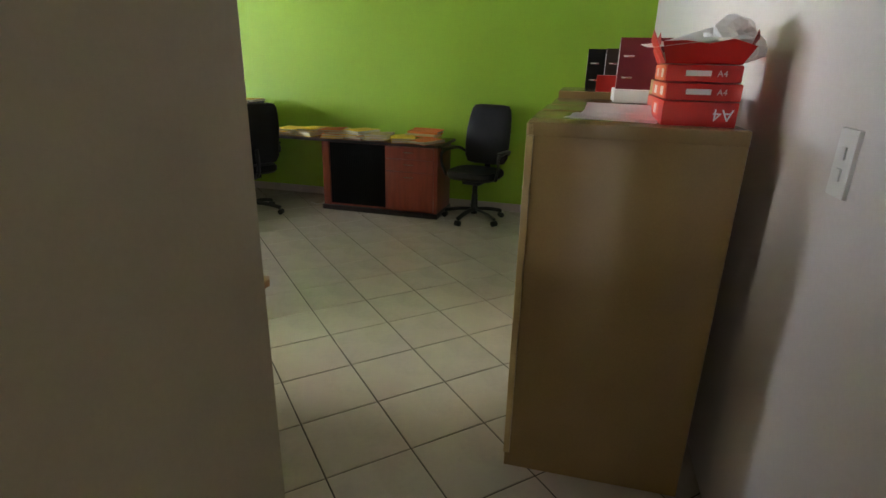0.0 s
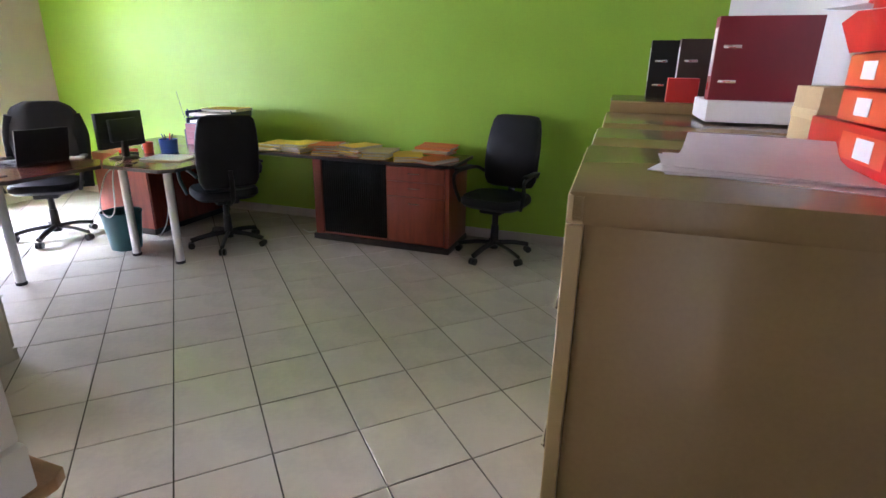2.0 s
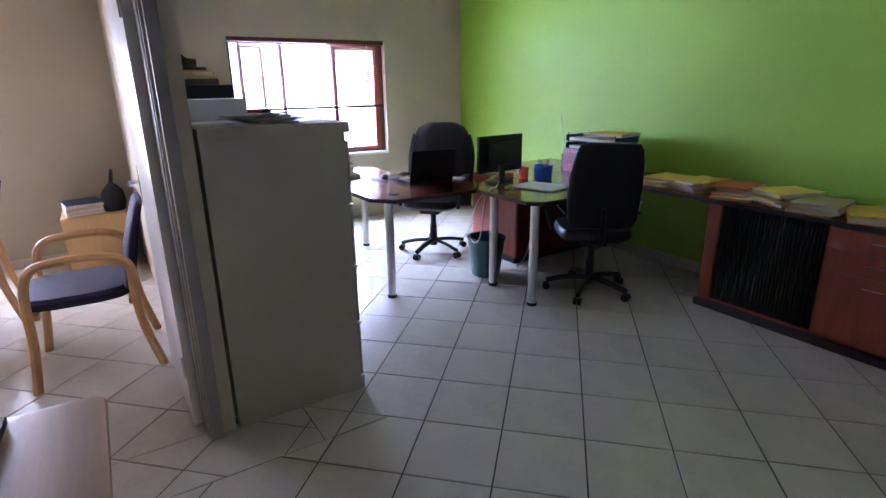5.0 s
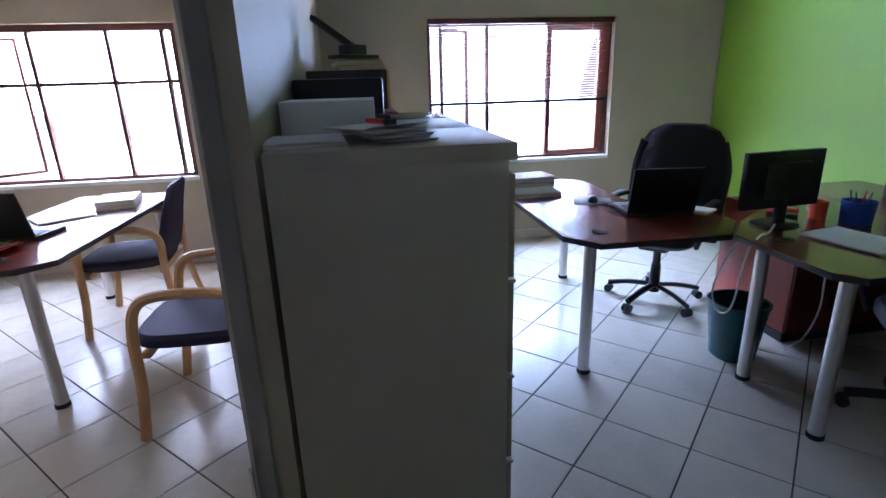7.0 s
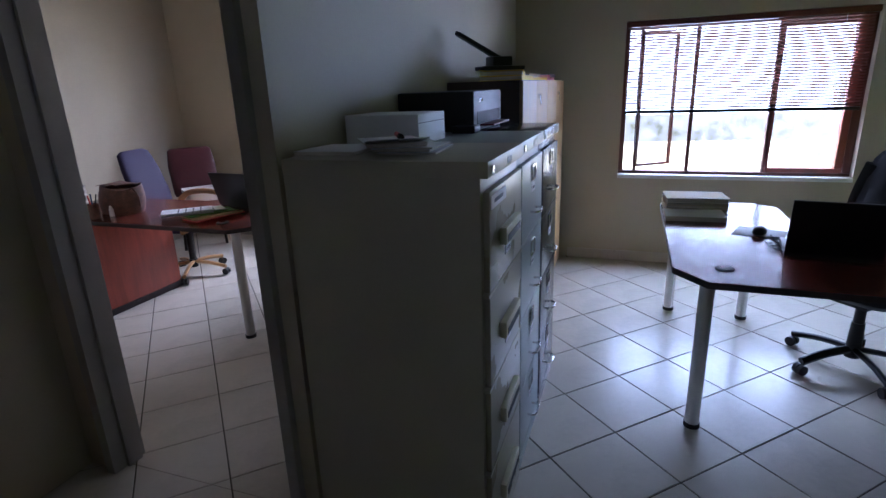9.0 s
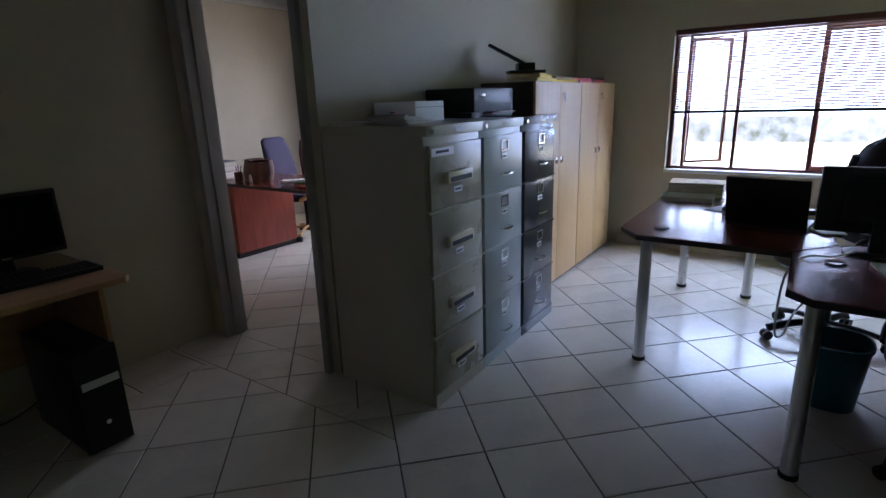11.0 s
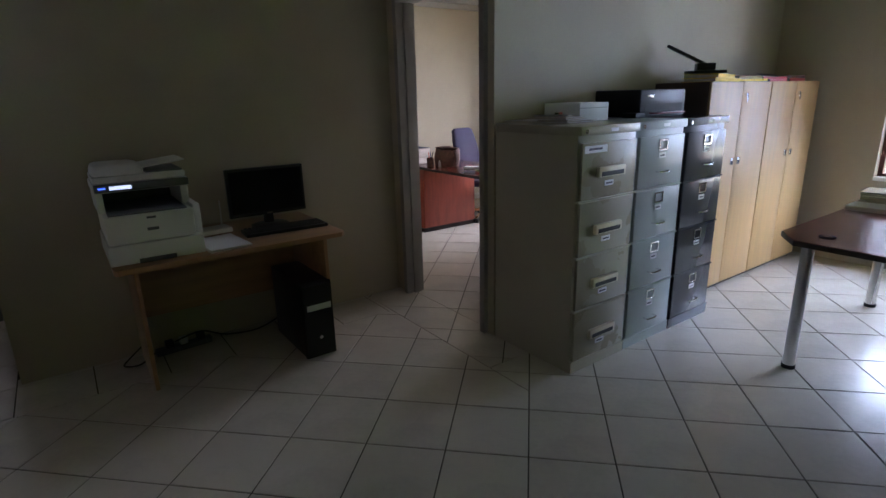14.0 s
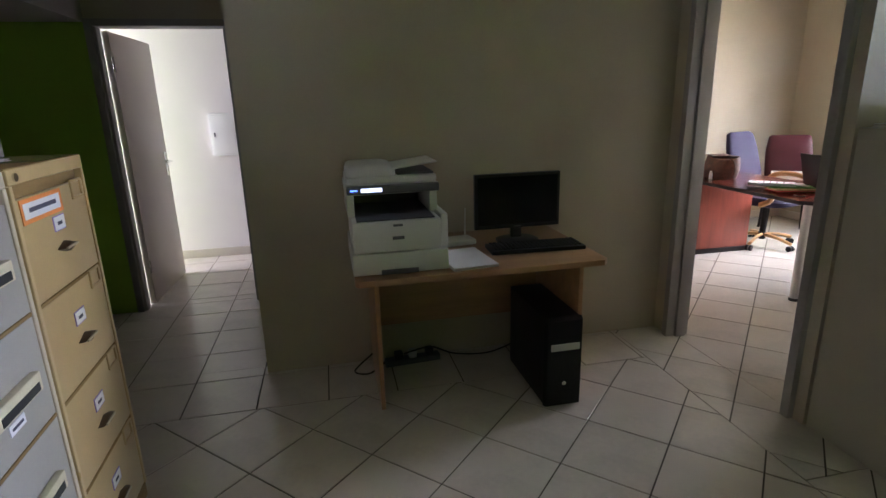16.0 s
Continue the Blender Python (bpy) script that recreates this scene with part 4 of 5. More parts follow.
t = thing("desk_printer", "low black printer on the charcoal filing cabinet", "printer", -3.96, 2.1, FT)
part("housing", B(-0.235, 0.245, -0.17, 0.17, 0, 0.165, 0.012), PLASTIC, t)
part("paper_slot", B(-0.2, 0.2, 0.1695, 0.1715, 0.03, 0.08), RUBBER, t)
part("output_tray", B(-0.15, 0.15, 0.17, 0.23, 0.02, 0.028, 0.002), BURG, t)
part("button", B(0.12, 0.18, 0.17, 0.174, 0.12, 0.132, 0.002), CHROME, t)
# plain rounded box for a small device of unknown use
t = thing("desk_fan_motor", "small black device with a shiny rim on the cabinet", "device", -3.7, 2.24, FT)
part("shell", B(-0.04, 0.05, -0.05, 0.05, 0, 0.03, 0.006), PLASTIC, t)
UP, HIGH = 1.515, "case files on the tall cupboards"
case_files("yellow cardboard case files on the tall cupboard", -4.62, 2.19, UP, -88, (YELLOW, YELLOW), HIGH)
case_files("yellow cardboard case files on the tall cupboard", -4.98, 2.2, UP, -92, (YELLOW, BUFFP), HIGH)
case_files("dull red case files on the tall cupboard", -5.36, 2.19, UP, -91, (REDP, REDP), HIGH)
case_files("dull red case files beside the window wall", -5.75, 2.2, UP, -87, (REDP, MAROON), HIGH)
t = thing("hole_punch", "heavy black hole punch with its long lever raised", "hole punch", -4.6, 2.2, 1.573, -48)
part("base", B(-0.09, 0.16, -0.06, 0.06, 0, 0.02, 0.004), PLASTIC, t)
part("head", B(-0.02, 0.1, -0.045, 0.045, 0.02, 0.07, 0.008), PLASTIC, t)
lv = part("lever", prism([(-0.02, -0.025), (0.27, -0.018), (0.29, 0.0), (0.27, 0.018), (-0.02, 0.025)], -0.01, 0.01, 0.003), PLASTIC, t)
lv.matrix_basis = pose(0.04, 0, 0.06, 0, -27, 0)

# ---- on top of the east cabinets ----
ET = 1.314
t = thing("paper_box", "red cardboard carton of copy paper", "box", 0.415, 1.96, ET, ROW)
part("carton", B(-0.105, 0.105, -0.2, 0.22, 0, 0.072, 0.004), REDP, t)
part("end_label", B(-0.1056, -0.1052, -0.1, 0.06, 0.02, 0.06), ORANGEB, t)
part("white_mark", B(-0.1066, -0.1058, -0.06, 0.0, 0.025, 0.055), LABELW, t)
letters("A4", 0.05, LABELW, t, pose(0.065, -0.2005, 0.052, 90, 180, 0))
for i, z in enumerate((0.074, 0.126)):
    r = thing("paper_ream", "red wrapped ream of copy paper with orange ends", "paper ream", 0.415, 1.94 + 0.01 * i, ET + z, ROW + 1 - 2 * i)
    part("wrapper", B(-0.105, 0.105, -0.18, 0.12, 0, 0.05, 0.006), REDP, r)
    part("end_flap", B(-0.1066, -0.1045, -0.17, 0.11, 0.003, 0.047, 0.0006), ORANGEB, r, "orange-red end flap")
    for a, b in ((-0.13, -0.08), (0.0, 0.05)):
        part("white_mark", B(-0.1076, -0.1068, a, b, 0.012, 0.038), LABELW, r)
    part("wordmark_bar", B(-0.05, 0.02, -0.1812, -0.1802, 0.018, 0.034), LABELW, r)
    letters("A4", 0.024, LABELW, r, pose(0.05, -0.1806, 0.018, 90, 0, 0))
t = thing("opened_ream", "opened paper ream in a torn red wrapper", "paper ream", 0.415, 1.945, ET + 0.178, ROW - 2)
part("page_block", B(-0.1, 0.1, -0.15, 0.14, 0, 0.035, 0.002), PAPERB, t)
bm = bmesh.new()
for s in (-1, 1):
    for i in range(6):
        u0, u1 = -0.16 + 0.05 * i, -0.11 + 0.05 * i
        z0, z1 = 0.07 + 0.03 * math.sin(i * 2.1 + s), 0.07 + 0.03 * math.sin((i + 1) * 2.1 + s)
        bm.faces.new([bm.verts.new(p) for p in ((s * 0.104, u0, 0), (s * 0.104, u1, 0), (s * (0.13 + 0.02 * math.sin(i + 1)), u1, z1), (s * (0.13 + 0.02 * math.sin(i)), u0, z0))])
for i in range(4):
    u0, u1 = -0.104 + 0.052 * i, -0.052 + 0.052 * i
    bm.faces.new([bm.verts.new(p) for p in ((u0, -0.155, 0), (u1, -0.155, 0), (u1 * 1.2, -0.2, 0.06 + 0.02 * math.sin(i * 3.0 + 3)), (u0 * 1.2, -0.2, 0.06 + 0.02 * math.sin(i * 3.0)))])
bmesh.ops.remove_doubles(bm, verts=bm.verts, dist=0.004)
bmesh.ops.solidify(bm, geom=bm.faces[:], thickness=0.0012)
part("torn_wrapper", bm, REDP, t, "torn glossy red wrapper")
sh = part("lifted_sheet", sheet(0.24, 0.3, 0.05, 0.03, 8), PAPER, t, "loose white sheet sticking up")
sh.matrix_basis = pose(-0.02, -0.04, 0.01, 6, -8, 10)


def crumpled(x, y, z, r, label):
    bm = bmesh.new()
    bmesh.ops.create_icosphere(bm, subdivisions=3, radius=r)
    for v in bm.verts:
        k = 1 + 0.55 * noise.noise(v.co * 14) + 0.25 * noise.noise(v.co * 33)
        v.co = Vector((v.co.x * k * 0.9, v.co.y * k * 0.8, v.co.z * k * 0.75))
    ob = tagged(new("crumpled_paper", mesh("crumpled_paper", bm, PAPER)), label, "paper")
    ob.location = (x, y, z)


crumpled(0.51, 1.88, ET + 0.178 + 0.07, 0.085, "crumpled white sheet of paper on the red reams")
for i in range(4):
    p = thing("loose_sheet", "loose white sheet of paper on the khaki cabinet", "paper", 0.2 + random.uniform(-0.012, 0.012), 1.93 + random.uniform(-0.02, 0.02), ET + 0.0016 * i, 84 + random.uniform(-12, 12), "loose sheets on the cabinet")
    part("page", sheet(0.21, 0.297, 0, 0.0 + 0.003 * (i == 3), 6, 0.0012, 0.35 if i == 3 else 0.0), PAPER, p)
t = thing("cardboard_box", "small brown cardboard box with tape", "box", 0.42, 2.34, ET, 4)
part("carton", B(-0.09, 0.09, -0.07, 0.08, 0, 0.12, 0.003), CARD, t)
part("tape", B(-0.0915, -0.09, -0.07, 0.08, 0.055, 0.075), BUFFP, t)
t = thing("white_box", "flat white box under the binder", "box", 0.35, 2.97, ET, ROW)
part("carton", B(-0.16, 0.16, -0.15, 0.15, 0, 0.062, 0.004), WHITEBOX, t)


def binder(x, y, z, rz, material, label, spine, high=0.24):
    """A standing lever arch file; its broad side faces local -y and its spine local -x."""
    t = thing("ring_binder", label, "binder", x, y, z, rz, "binders on the east cabinets")
    part("cover", bx(bx(B(0, 0.272, -0.004, 0, 0, high, 0.001), 0, 0.272, 0.066, 0.07, 0, high, 0.001), 0, 0.004, 0, 0.066, 0, high), material, t)
    part("page_block", B(0.012, 0.22, 0.008, 0.05, 0.004, high - 0.015), PAPERB, t)
    part("spine_label", B(-0.0012, 0.0, 0.01, 0.056, 0.07, high - 0.03), spine, t)
    part("finger_ring", C((-0.002, 0.033, 0.04), (0.001, 0.033, 0.04), 0.012, k=12), CHROME, t)
    for zz in (0.05, 0.15):
        part("slot_rivet", B(0.02, 0.07, -0.0055, -0.004, zz, zz + 0.01, 0.0005), CHROME, t)


binder(0.2, 2.88, ET + 0.062, ROW, BURG, "burgundy lever arch binder standing on a white box", WHITEBOX)
binder(0.14, 3.5, ET + 0.03, ROW, DARKSIDE, "dark brown lever arch binder on the cabinet", PAPER)
binder(0.03, 3.62, ET + 0.03, ROW, PLASTIC, "black lever arch binder at the end of the cabinets", PAPER)
t = thing("red_tin", "small red box between the binders", "box", 0.15, 3.33, ET + 0.03)
part("body", B(-0.05, 0.06, -0.05, 0.05, 0, 0.09, 0.004), REDP, t)

# ---- printer desk ----
t = thing("printer_desk", "worn beech laminate desk against the cream wall", "desk")
part("tabletop", prism([(-0.935, 0.79), (-0.935, 1.5), (-0.95, 1.525), (-2.06, 1.525), (-2.085, 1.5), (-2.085, 0.79)], 0.708, 0.735, 0.003), BEECHD, t)
part("side_panel", B(-1.045, -1.025, 0.82, 1.32, 0.0, 0.708, 0.001), BEECHD, t)
part("side_panel", B(-1.995, -1.975, 0.82, 1.45, 0.0, 0.708, 0.001), BEECHD, t)
part("modesty_panel", B(-1.975, -1.045, 0.9, 0.918, 0.27, 0.708, 0.001), BEECHD, t)

PT = 0.735
t = thing("multifunction_printer", "off-white multifunction laser printer with a dark paper tray", "printer", -1.13, 1.22, PT, 0)
part("base_cassette", B(-0.215, 0.198, -0.23, 0.25, 0.006, 0.1, 0.008), PRWHITE, t, "paper cassette drawer")
# dark block whose colour gives the shade of the grip recess
part("grip_recess_shade", B(-0.08, 0.08, 0.249, 0.256, 0.006, 0.028, 0.002), PRGREY, t)
part("front_door", B(-0.185, 0.19, -0.22, 0.247, 0.103, 0.236, 0.01), PRWHITE, t)
part("side_cover", B(-0.22, -0.187, -0.22, 0.225, 0.103, 0.25, 0.01), PRWHITE, t)
part("badge", B(-0.025, 0.025, 0.245, 0.2475, 0.155, 0.17, 0.001), PRGREY, t)
part("energy_sticker", B(-0.175, -0.145, 0.245, 0.2465, 0.12, 0.14), TEAL, t)
part("door_latch", B(-0.02, 0.02, 0.245, 0.249, 0.212, 0.222, 0.001), PRGREY, t)
part("output_tray", B(-0.16, 0.17, -0.2, 0.235, 0.237, 0.243), PRGREY, t, "dark grey output tray")
part("output_back", B(-0.16, 0.17, -0.21, -0.19, 0.243, 0.34), PRGREY, t)
part("pillar", B(0.17, 0.2, -0.23, 0.13, 0.237, 0.335, 0.006), PRWHITE, t)
part("pillar", B(-0.2, -0.165, -0.23, 0.1, 0.237, 0.335, 0.006), PRWHITE, t)
part("scanner_bed", B(-0.205, 0.205, -0.235, 0.125, 0.33, 0.372, 0.008), PRWHITE, t)
pn = part("control_panel", B(-0.2, 0.2, 0.12, 0.157, 0.338, 0.373, 0.006), PRGREY, t)
part("display", B(0.05, 0.14, 0.1565, 0.1585, 0.348, 0.364), LCD, pn, "lit display")
part("status_light", B(0.155, 0.185, 0.1565, 0.1585, 0.354, 0.36), LED, pn, "blue status light")
part("lid", B(-0.2, 0.2, -0.23, 0.1, 0.374, 0.404, 0.01), PRWHITE, t)
part("document_feeder", loft(bmesh.new(), [oval(0.11, 0.15, 0.085, -0.065, 0.404, 7), oval(0.11, 0.15, 0.085, -0.065, 0.426, 7), oval(0.1, 0.14, 0.088, -0.07, 0.447, 6), oval(0.085, 0.125, 0.09, -0.075, 0.453, 6)]), PRWHITE, t)
tr = part("feeder_tray", B(-0.105, 0.105, -0.13, 0.13, -0.004, 0.004, 0.003), PRWHITE, t)
tr.matrix_basis = pose(-0.105, -0.065, 0.443, 0, 7, 0)
# dark block put in for the shaded gap beneath the feeder tray
part("feeder_gap_shade", B(-0.19, -0.027, -0.2, 0.08, 0.4045, 0.414, 0.002), PRGREY, t)

monitor(-1.805, 1.06, PT, 0, 0.46, 0.285, "black flat monitor on the beech desk", 0.068)
t = thing("keyboard", "black computer keyboard on the beech desk", "keyboard", -1.83, 1.25, PT, -3)
part("tray", prism([(-0.235, -0.08), (0.235, -0.08), (0.235, 0.075), (-0.235, 0.075)], 0.0, 0.02, 0.006), PLASTIC, t)
key = mesh("key", B(-0.0075, 0.0075, -0.0075, 0.0075, 0.02, 0.027, 0.0015, 1), RUBBER)
for r in range(6):
    for c in range(21):
        o = new("key", key)
        o.parent = t
        o.matrix_basis = pose(-0.21 + c * 0.021, -0.062 + r * 0.0225, 0)
t = thing("router", "small white router with an upright aerial", "router", -1.48, 1.04, PT, 8)
part("shell", B(-0.09, 0.08, -0.06, 0.06, 0, 0.028, 0.008), PRWHITE, t)
part("aerial", C((-0.07, -0.05, 0.02), (-0.075, -0.055, 0.17), 0.005, 0.004, 8), PRWHITE, t)
paper_stack("paper_stack", "white papers beside the printer", -1.45, 1.34, PT, 6, 0.21, 0.3, 0.01)
t = thing("computer_tower", "black computer tower standing on the floor", "computer", -1.885, 1.245)
part("case", B(-0.09, 0.09, -0.25, 0.24, 0.008, 0.455, 0.006), PLASTIC, t)
part("bezel", loft(bmesh.new(), [[(x_, 0.24 + y_, z_) for x_, z_ in ((-0.093, 0.004), (0.093, 0.004), (0.093, 0.46), (-0.093, 0.46))] for y_ in (0.0,)] + [[(x_, 0.268, z_) for x_, z_ in ((-0.085, 0.012), (0.085, 0.012), (0.085, 0.45), (-0.085, 0.45))]]), PLASTIC, t)
part("disc_tray", B(-0.075, 0.07, 0.267, 0.271, 0.3, 0.335, 0.002), PRWHITE, t, "silver disc drive front")
part("power_button", C((0.0, 0.266, 0.13), (0.0, 0.272, 0.13), 0.011, k=14), CHROME, t)
for sx in (-0.07, 0.07):
    part("foot", B(sx - 0.012, sx + 0.012, -0.2, 0.2, 0, 0.008), RUBBER, t)
t = thing("power_strip", "dark power strip with plugs on the floor", "power strip", -1.25, 0.86, 0, 4)
part("body", B(-0.16, 0.16, -0.03, 0.03, 0, 0.035, 0.005), PRGREY, t)
for px_ in (-0.1, 0.0, 0.08):
    part("plug", B(px_ - 0.022, px_ + 0.022, -0.025, 0.025, 0.035, 0.075, 0.006), RUBBER if px_ else PRWHITE, t)
bm = tube([(-1.2, 0.87, 0.06), (-1.35, 0.9, 0.1), (-1.5, 0.86, 0.02), (-1.7, 0.88, 0.01), (-1.86, 0.95, 0.1)], 0.005, k=7)
tagged(smooth(new("cable", mesh("cable", bm, RUBBER))), "black power cable on the floor", "cable")
bm = tube([(-1.1, 0.87, 0.03), (-1.0, 0.95, 0.008), (-0.92, 0.92, 0.008), (-0.95, 0.84, 0.01), (-1.07, 0.83, 0.1)], 0.005, k=7)
tagged(smooth(new("cable", mesh("cable", bm, RUBBER))), "black cable looped on the floor", "cable")

# ---- second office ----
d = thing("office_desk", "mahogany corner desk with steel tube legs in the second office", "desk")
tabletop(d, [(-3.97, -1.08), (-3.97, 0.67), (-4.08, 0.79), (-5.52, 0.85), (-5.62, 0.76), (-5.62, 0.2), (-4.98, 0.15), (-4.68, -0.1), (-4.66, -1.08)])
leg(d, -4.07, 0.65, 0.71)
leg(d, -5.52, 0.29, 0.71)
leg(d, -5.52, 0.73, 0.71)
grommet(d, -4.12, 0.52, TOP)
part("plinth", B(-4.75, -4.0, -1.08, -0.555, 0, 0.045, 0.005), EDGE, d)
part("end_panel", B(-4.73, -4.02, -1.07, -0.565, 0.045, 0.708, 0.003), MAHOGF, d, "red cherry pedestal under the desk")

laptop(-4.46, 0.36, TOP, 82, "open black laptop on the second office desk", 0.33, 0.23)
fan = ((-4.28, 0.44, 62, GREENP, "green card folder"), (-4.22, 0.5, 75, REDP, "red card folder"), (-4.24, 0.47, 70, BUFFP, "buff card folder"), (-4.27, 0.42, 60, GREENP, "green card folder"), (-4.2, 0.3, 48, PAPER, "white printed form"), (-4.26, 0.35, 54, PAPER, "white printed form"), (-4.22, 0.28, 42, LABELW, "white printed form"))
for i, (x_, y_, a_, m_, l_) in enumerate(fan):
    p = thing("paper_folder" if i < 4 else "loose_sheet", l_ + " fanned out on the second desk", "folder" if i < 4 else "paper", x_, y_ - 0.13, TOP + 0.0055 * i, a_, "papers fanned on the second desk")
    part("page", sheet(0.22, 0.31, 0, 0.002, 5, 0.004 if i < 4 else 0.0015, 0.15), m_, p)
    if i > 3:
        for q in range(4):
            part("print_line", B(-0.08, 0.06 - 0.02 * (q % 2), 0.08 - 0.045 * q, 0.088 - 0.045 * q, 0.0042, 0.0048), INK, p)
paper_stack("book_stack", "stack of papers and booklets at the desk end", -4.12, -0.88, TOP, 6, 0.26, 0.22, 0.17, NAVY, "papers")
paper_stack("paper_stack", "pile of papers and forms by the window", -5.25, 0.6, TOP, 12, 0.3, 0.22, 0.05)
paper_stack("paper_stack", "scattered sheets on the second desk", -4.95, 0.4, TOP, 40, 0.21, 0.29, 0.006)
t = thing("basket", "slumped brown woven basket with a flap on the desk", "basket", -4.25, -0.45, TOP, 80)
rings = []
for i in range(9):
    z = 0.023 * i
    k_ = 1.0 + 0.1 * math.sin(i * 0.45)
    rings.append([(x_ * (1 + 0.025 * math.cos(9 * a + i * math.pi)), y_ * (1 + 0.025 * math.cos(9 * a + i * math.pi)), z_ + 0.014 * math.sin(2 * a * math.tau / 28) * i / 8) for a, (x_, y_, z_) in enumerate(oval(0.15 * k_, 0.11 * k_, 0.004 * i, 0, z, 2.6, 28))])
rings.append(oval(0.125, 0.085, 0.03, 0, 0.18, 2.4, 28))
rings.append(oval(0.115, 0.075, 0.03, 0, 0.06, 2.4, 28))
part("weave", loft(bmesh.new(), rings), WICKER, t)
part("flap", sheet(0.24, 0.17, 0.178, 0.03, 6, 0.004), WICKER, t)
part("handle", tube([(0.14, -0.03, 0.14), (0.19, -0.02, 0.18), (0.21, 0.0, 0.13), (0.18, 0.02, 0.05)], 0.007, k=7), WICKER, t)
t = thing("pen_cup", "wire pen cup with pens and a pink marker", "pen holder", -4.04, -0.46, TOP)
part("cup", loft(bmesh.new(), [oval(0.035, 0.035, 0, 0, 0, 2, 18), oval(0.038, 0.038, 0, 0, 0.1, 2, 18), oval(0.034, 0.034, 0, 0, 0.1, 2, 18), oval(0.032, 0.032, 0, 0, 0.01, 2, 18)]), WICKER, t)
for a, mm in ((0.5, REDP), (2.2, RUBBER), (4.0, NAVY)):
    part("pen", C((0.0, 0.0, 0.012), (0.035 * math.cos(a), 0.035 * math.sin(a), 0.16), 0.004, k=8), mm, t)
t = thing("correction_bottle", "small white bottle beside the pen cup", "bottle", -4.12, -0.4, TOP)
part("body", C((0, 0, 0), (0, 0, 0.05), 0.015), WHITEBOX, t)
part("cap", C((0, 0, 0.05), (0, 0, 0.07), 0.01), WHITEBOX, t)

# purple swivel chair with wooden arms and base
t = thing("swivel_chair", "purple upholstered swivel chair with wooden arms and base", "office chair", -5.0, -0.68, 0, 14)
five_star(t, BENTWOOD, 0.3, 0.25)
part("gas_column", C((0, 0, 0.12), (0, 0, 0.42), 0.027), PLASTIC, t)
part("seat", loft(bmesh.new(), [oval(hx, hy, 0, 0.02, z, 3.4, 32) for z, hx, hy in ((0.41, 0.18, 0.18), (0.425, 0.24, 0.24), (0.47, 0.25, 0.25), (0.495, 0.23, 0.23), (0.5, 0.15, 0.15))]), PURPLE, t)
part("backrest", loft(bmesh.new(), [oval(w, th, 0, q, z, 3.2, 32) for z, q, w, th in ((0.5, -0.22, 0.17, 0.02), (0.53, -0.235, 0.21, 0.045), (0.7, -0.26, 0.23, 0.045), (0.92, -0.32, 0.22, 0.04), (1.06, -0.36, 0.19, 0.03), (1.085, -0.367, 0.14, 0.012))]), PURPLE, t)
for s in (-1, 1):
    part("armrest", tube([(s * 0.25, -0.2, 0.44), (s * 0.28, -0.2, 0.58), (s * 0.272, -0.1, 0.67), (s * 0.272, 0.1, 0.68), (s * 0.28, 0.22, 0.62), (s * 0.26, 0.2, 0.5), (s * 0.25, 0.1, 0.44)], 0.02, k=8, flat=1.4), BENTWOOD, t, "bent beech arm")


def visitor_chair(x, y, rz, label):
    """Bent beech armchair; the sitter faces local +y."""
    t = thing("visitor_chair", label, "chair", x, y, 0, rz, "purple visitor chairs")
    for s in (-1, 1):
        part("side_frame", tube([(s * 0.27, 0.27, 0.0), (s * 0.272, 0.24, 0.25), (s * 0.275, 0.23, 0.5), (s * 0.276, 0.19, 0.63), (s * 0.276, 0.08, 0.665), (s * 0.274, -0.12, 0.66), (s * 0.268, -0.22, 0.6), (s * 0.262, -0.225, 0.45), (s * 0.26, -0.24, 0.25), (s * 0.262, -0.3, 0.0)], 0.021, k=8, flat=1.15), BENTWOOD, t, "bent beech arm and legs")
    part("seat_rail", B(-0.25, 0.25, 0.19, 0.225, 0.375, 0.405, 0.006), BENTWOOD, t)
    part("seat_rail", B(-0.25, 0.25, -0.225, -0.19, 0.375, 0.405, 0.006), BENTWOOD, t)
    part("seat", loft(bmesh.new(), [oval(hx, hy, 0, 0.03, z, 4, 32) for z, hx, hy in ((0.405, 0.22, 0.22), (0.415, 0.245, 0.25), (0.45, 0.25, 0.255), (0.47, 0.235, 0.24), (0.475, 0.17, 0.17))]), PURPLE, t)
    part("backrest", loft(bmesh.new(), [oval(w, th, 0, q, z, 3.4, 32) for z, q, w, th in ((0.44, -0.2, 0.2, 0.012), (0.455, -0.205, 0.235, 0.03), (0.6, -0.235, 0.24, 0.035), (0.75, -0.27, 0.215, 0.03), (0.88, -0.31, 0.185, 0.025), (0.9, -0.315, 0.15, 0.01))]), PURPLE, t)
    return t


v = visitor_chair(-5.1, 0.7, 184, "purple visitor chair with bent beech arms at the desk")
copy_thing(v, pose(-3.98, 1.43, 0, 0, 0, 178))["label"] = "purple visitor chair with bent beech arms by the door"

# maroon chair and white unit in the corner
t = thing("maroon_chair", "maroon leather chair pushed into the corner", "chair", -5.6, -1.04, 0, -35)
for sx in (-0.2, 0.2):
    for sy in (-0.2, 0.2):
        part("leg", C((sx, sy, 0), (sx * 0.9, sy * 0.9, 0.42), 0.014), PLASTIC, t)
part("seat", loft(bmesh.new(), [oval(hx, hy, 0, 0, z, 4, 28) for z, hx, hy in ((0.42, 0.22, 0.22), (0.44, 0.25, 0.25), (0.48, 0.25, 0.25), (0.5, 0.2, 0.2))]), MAROON, t)
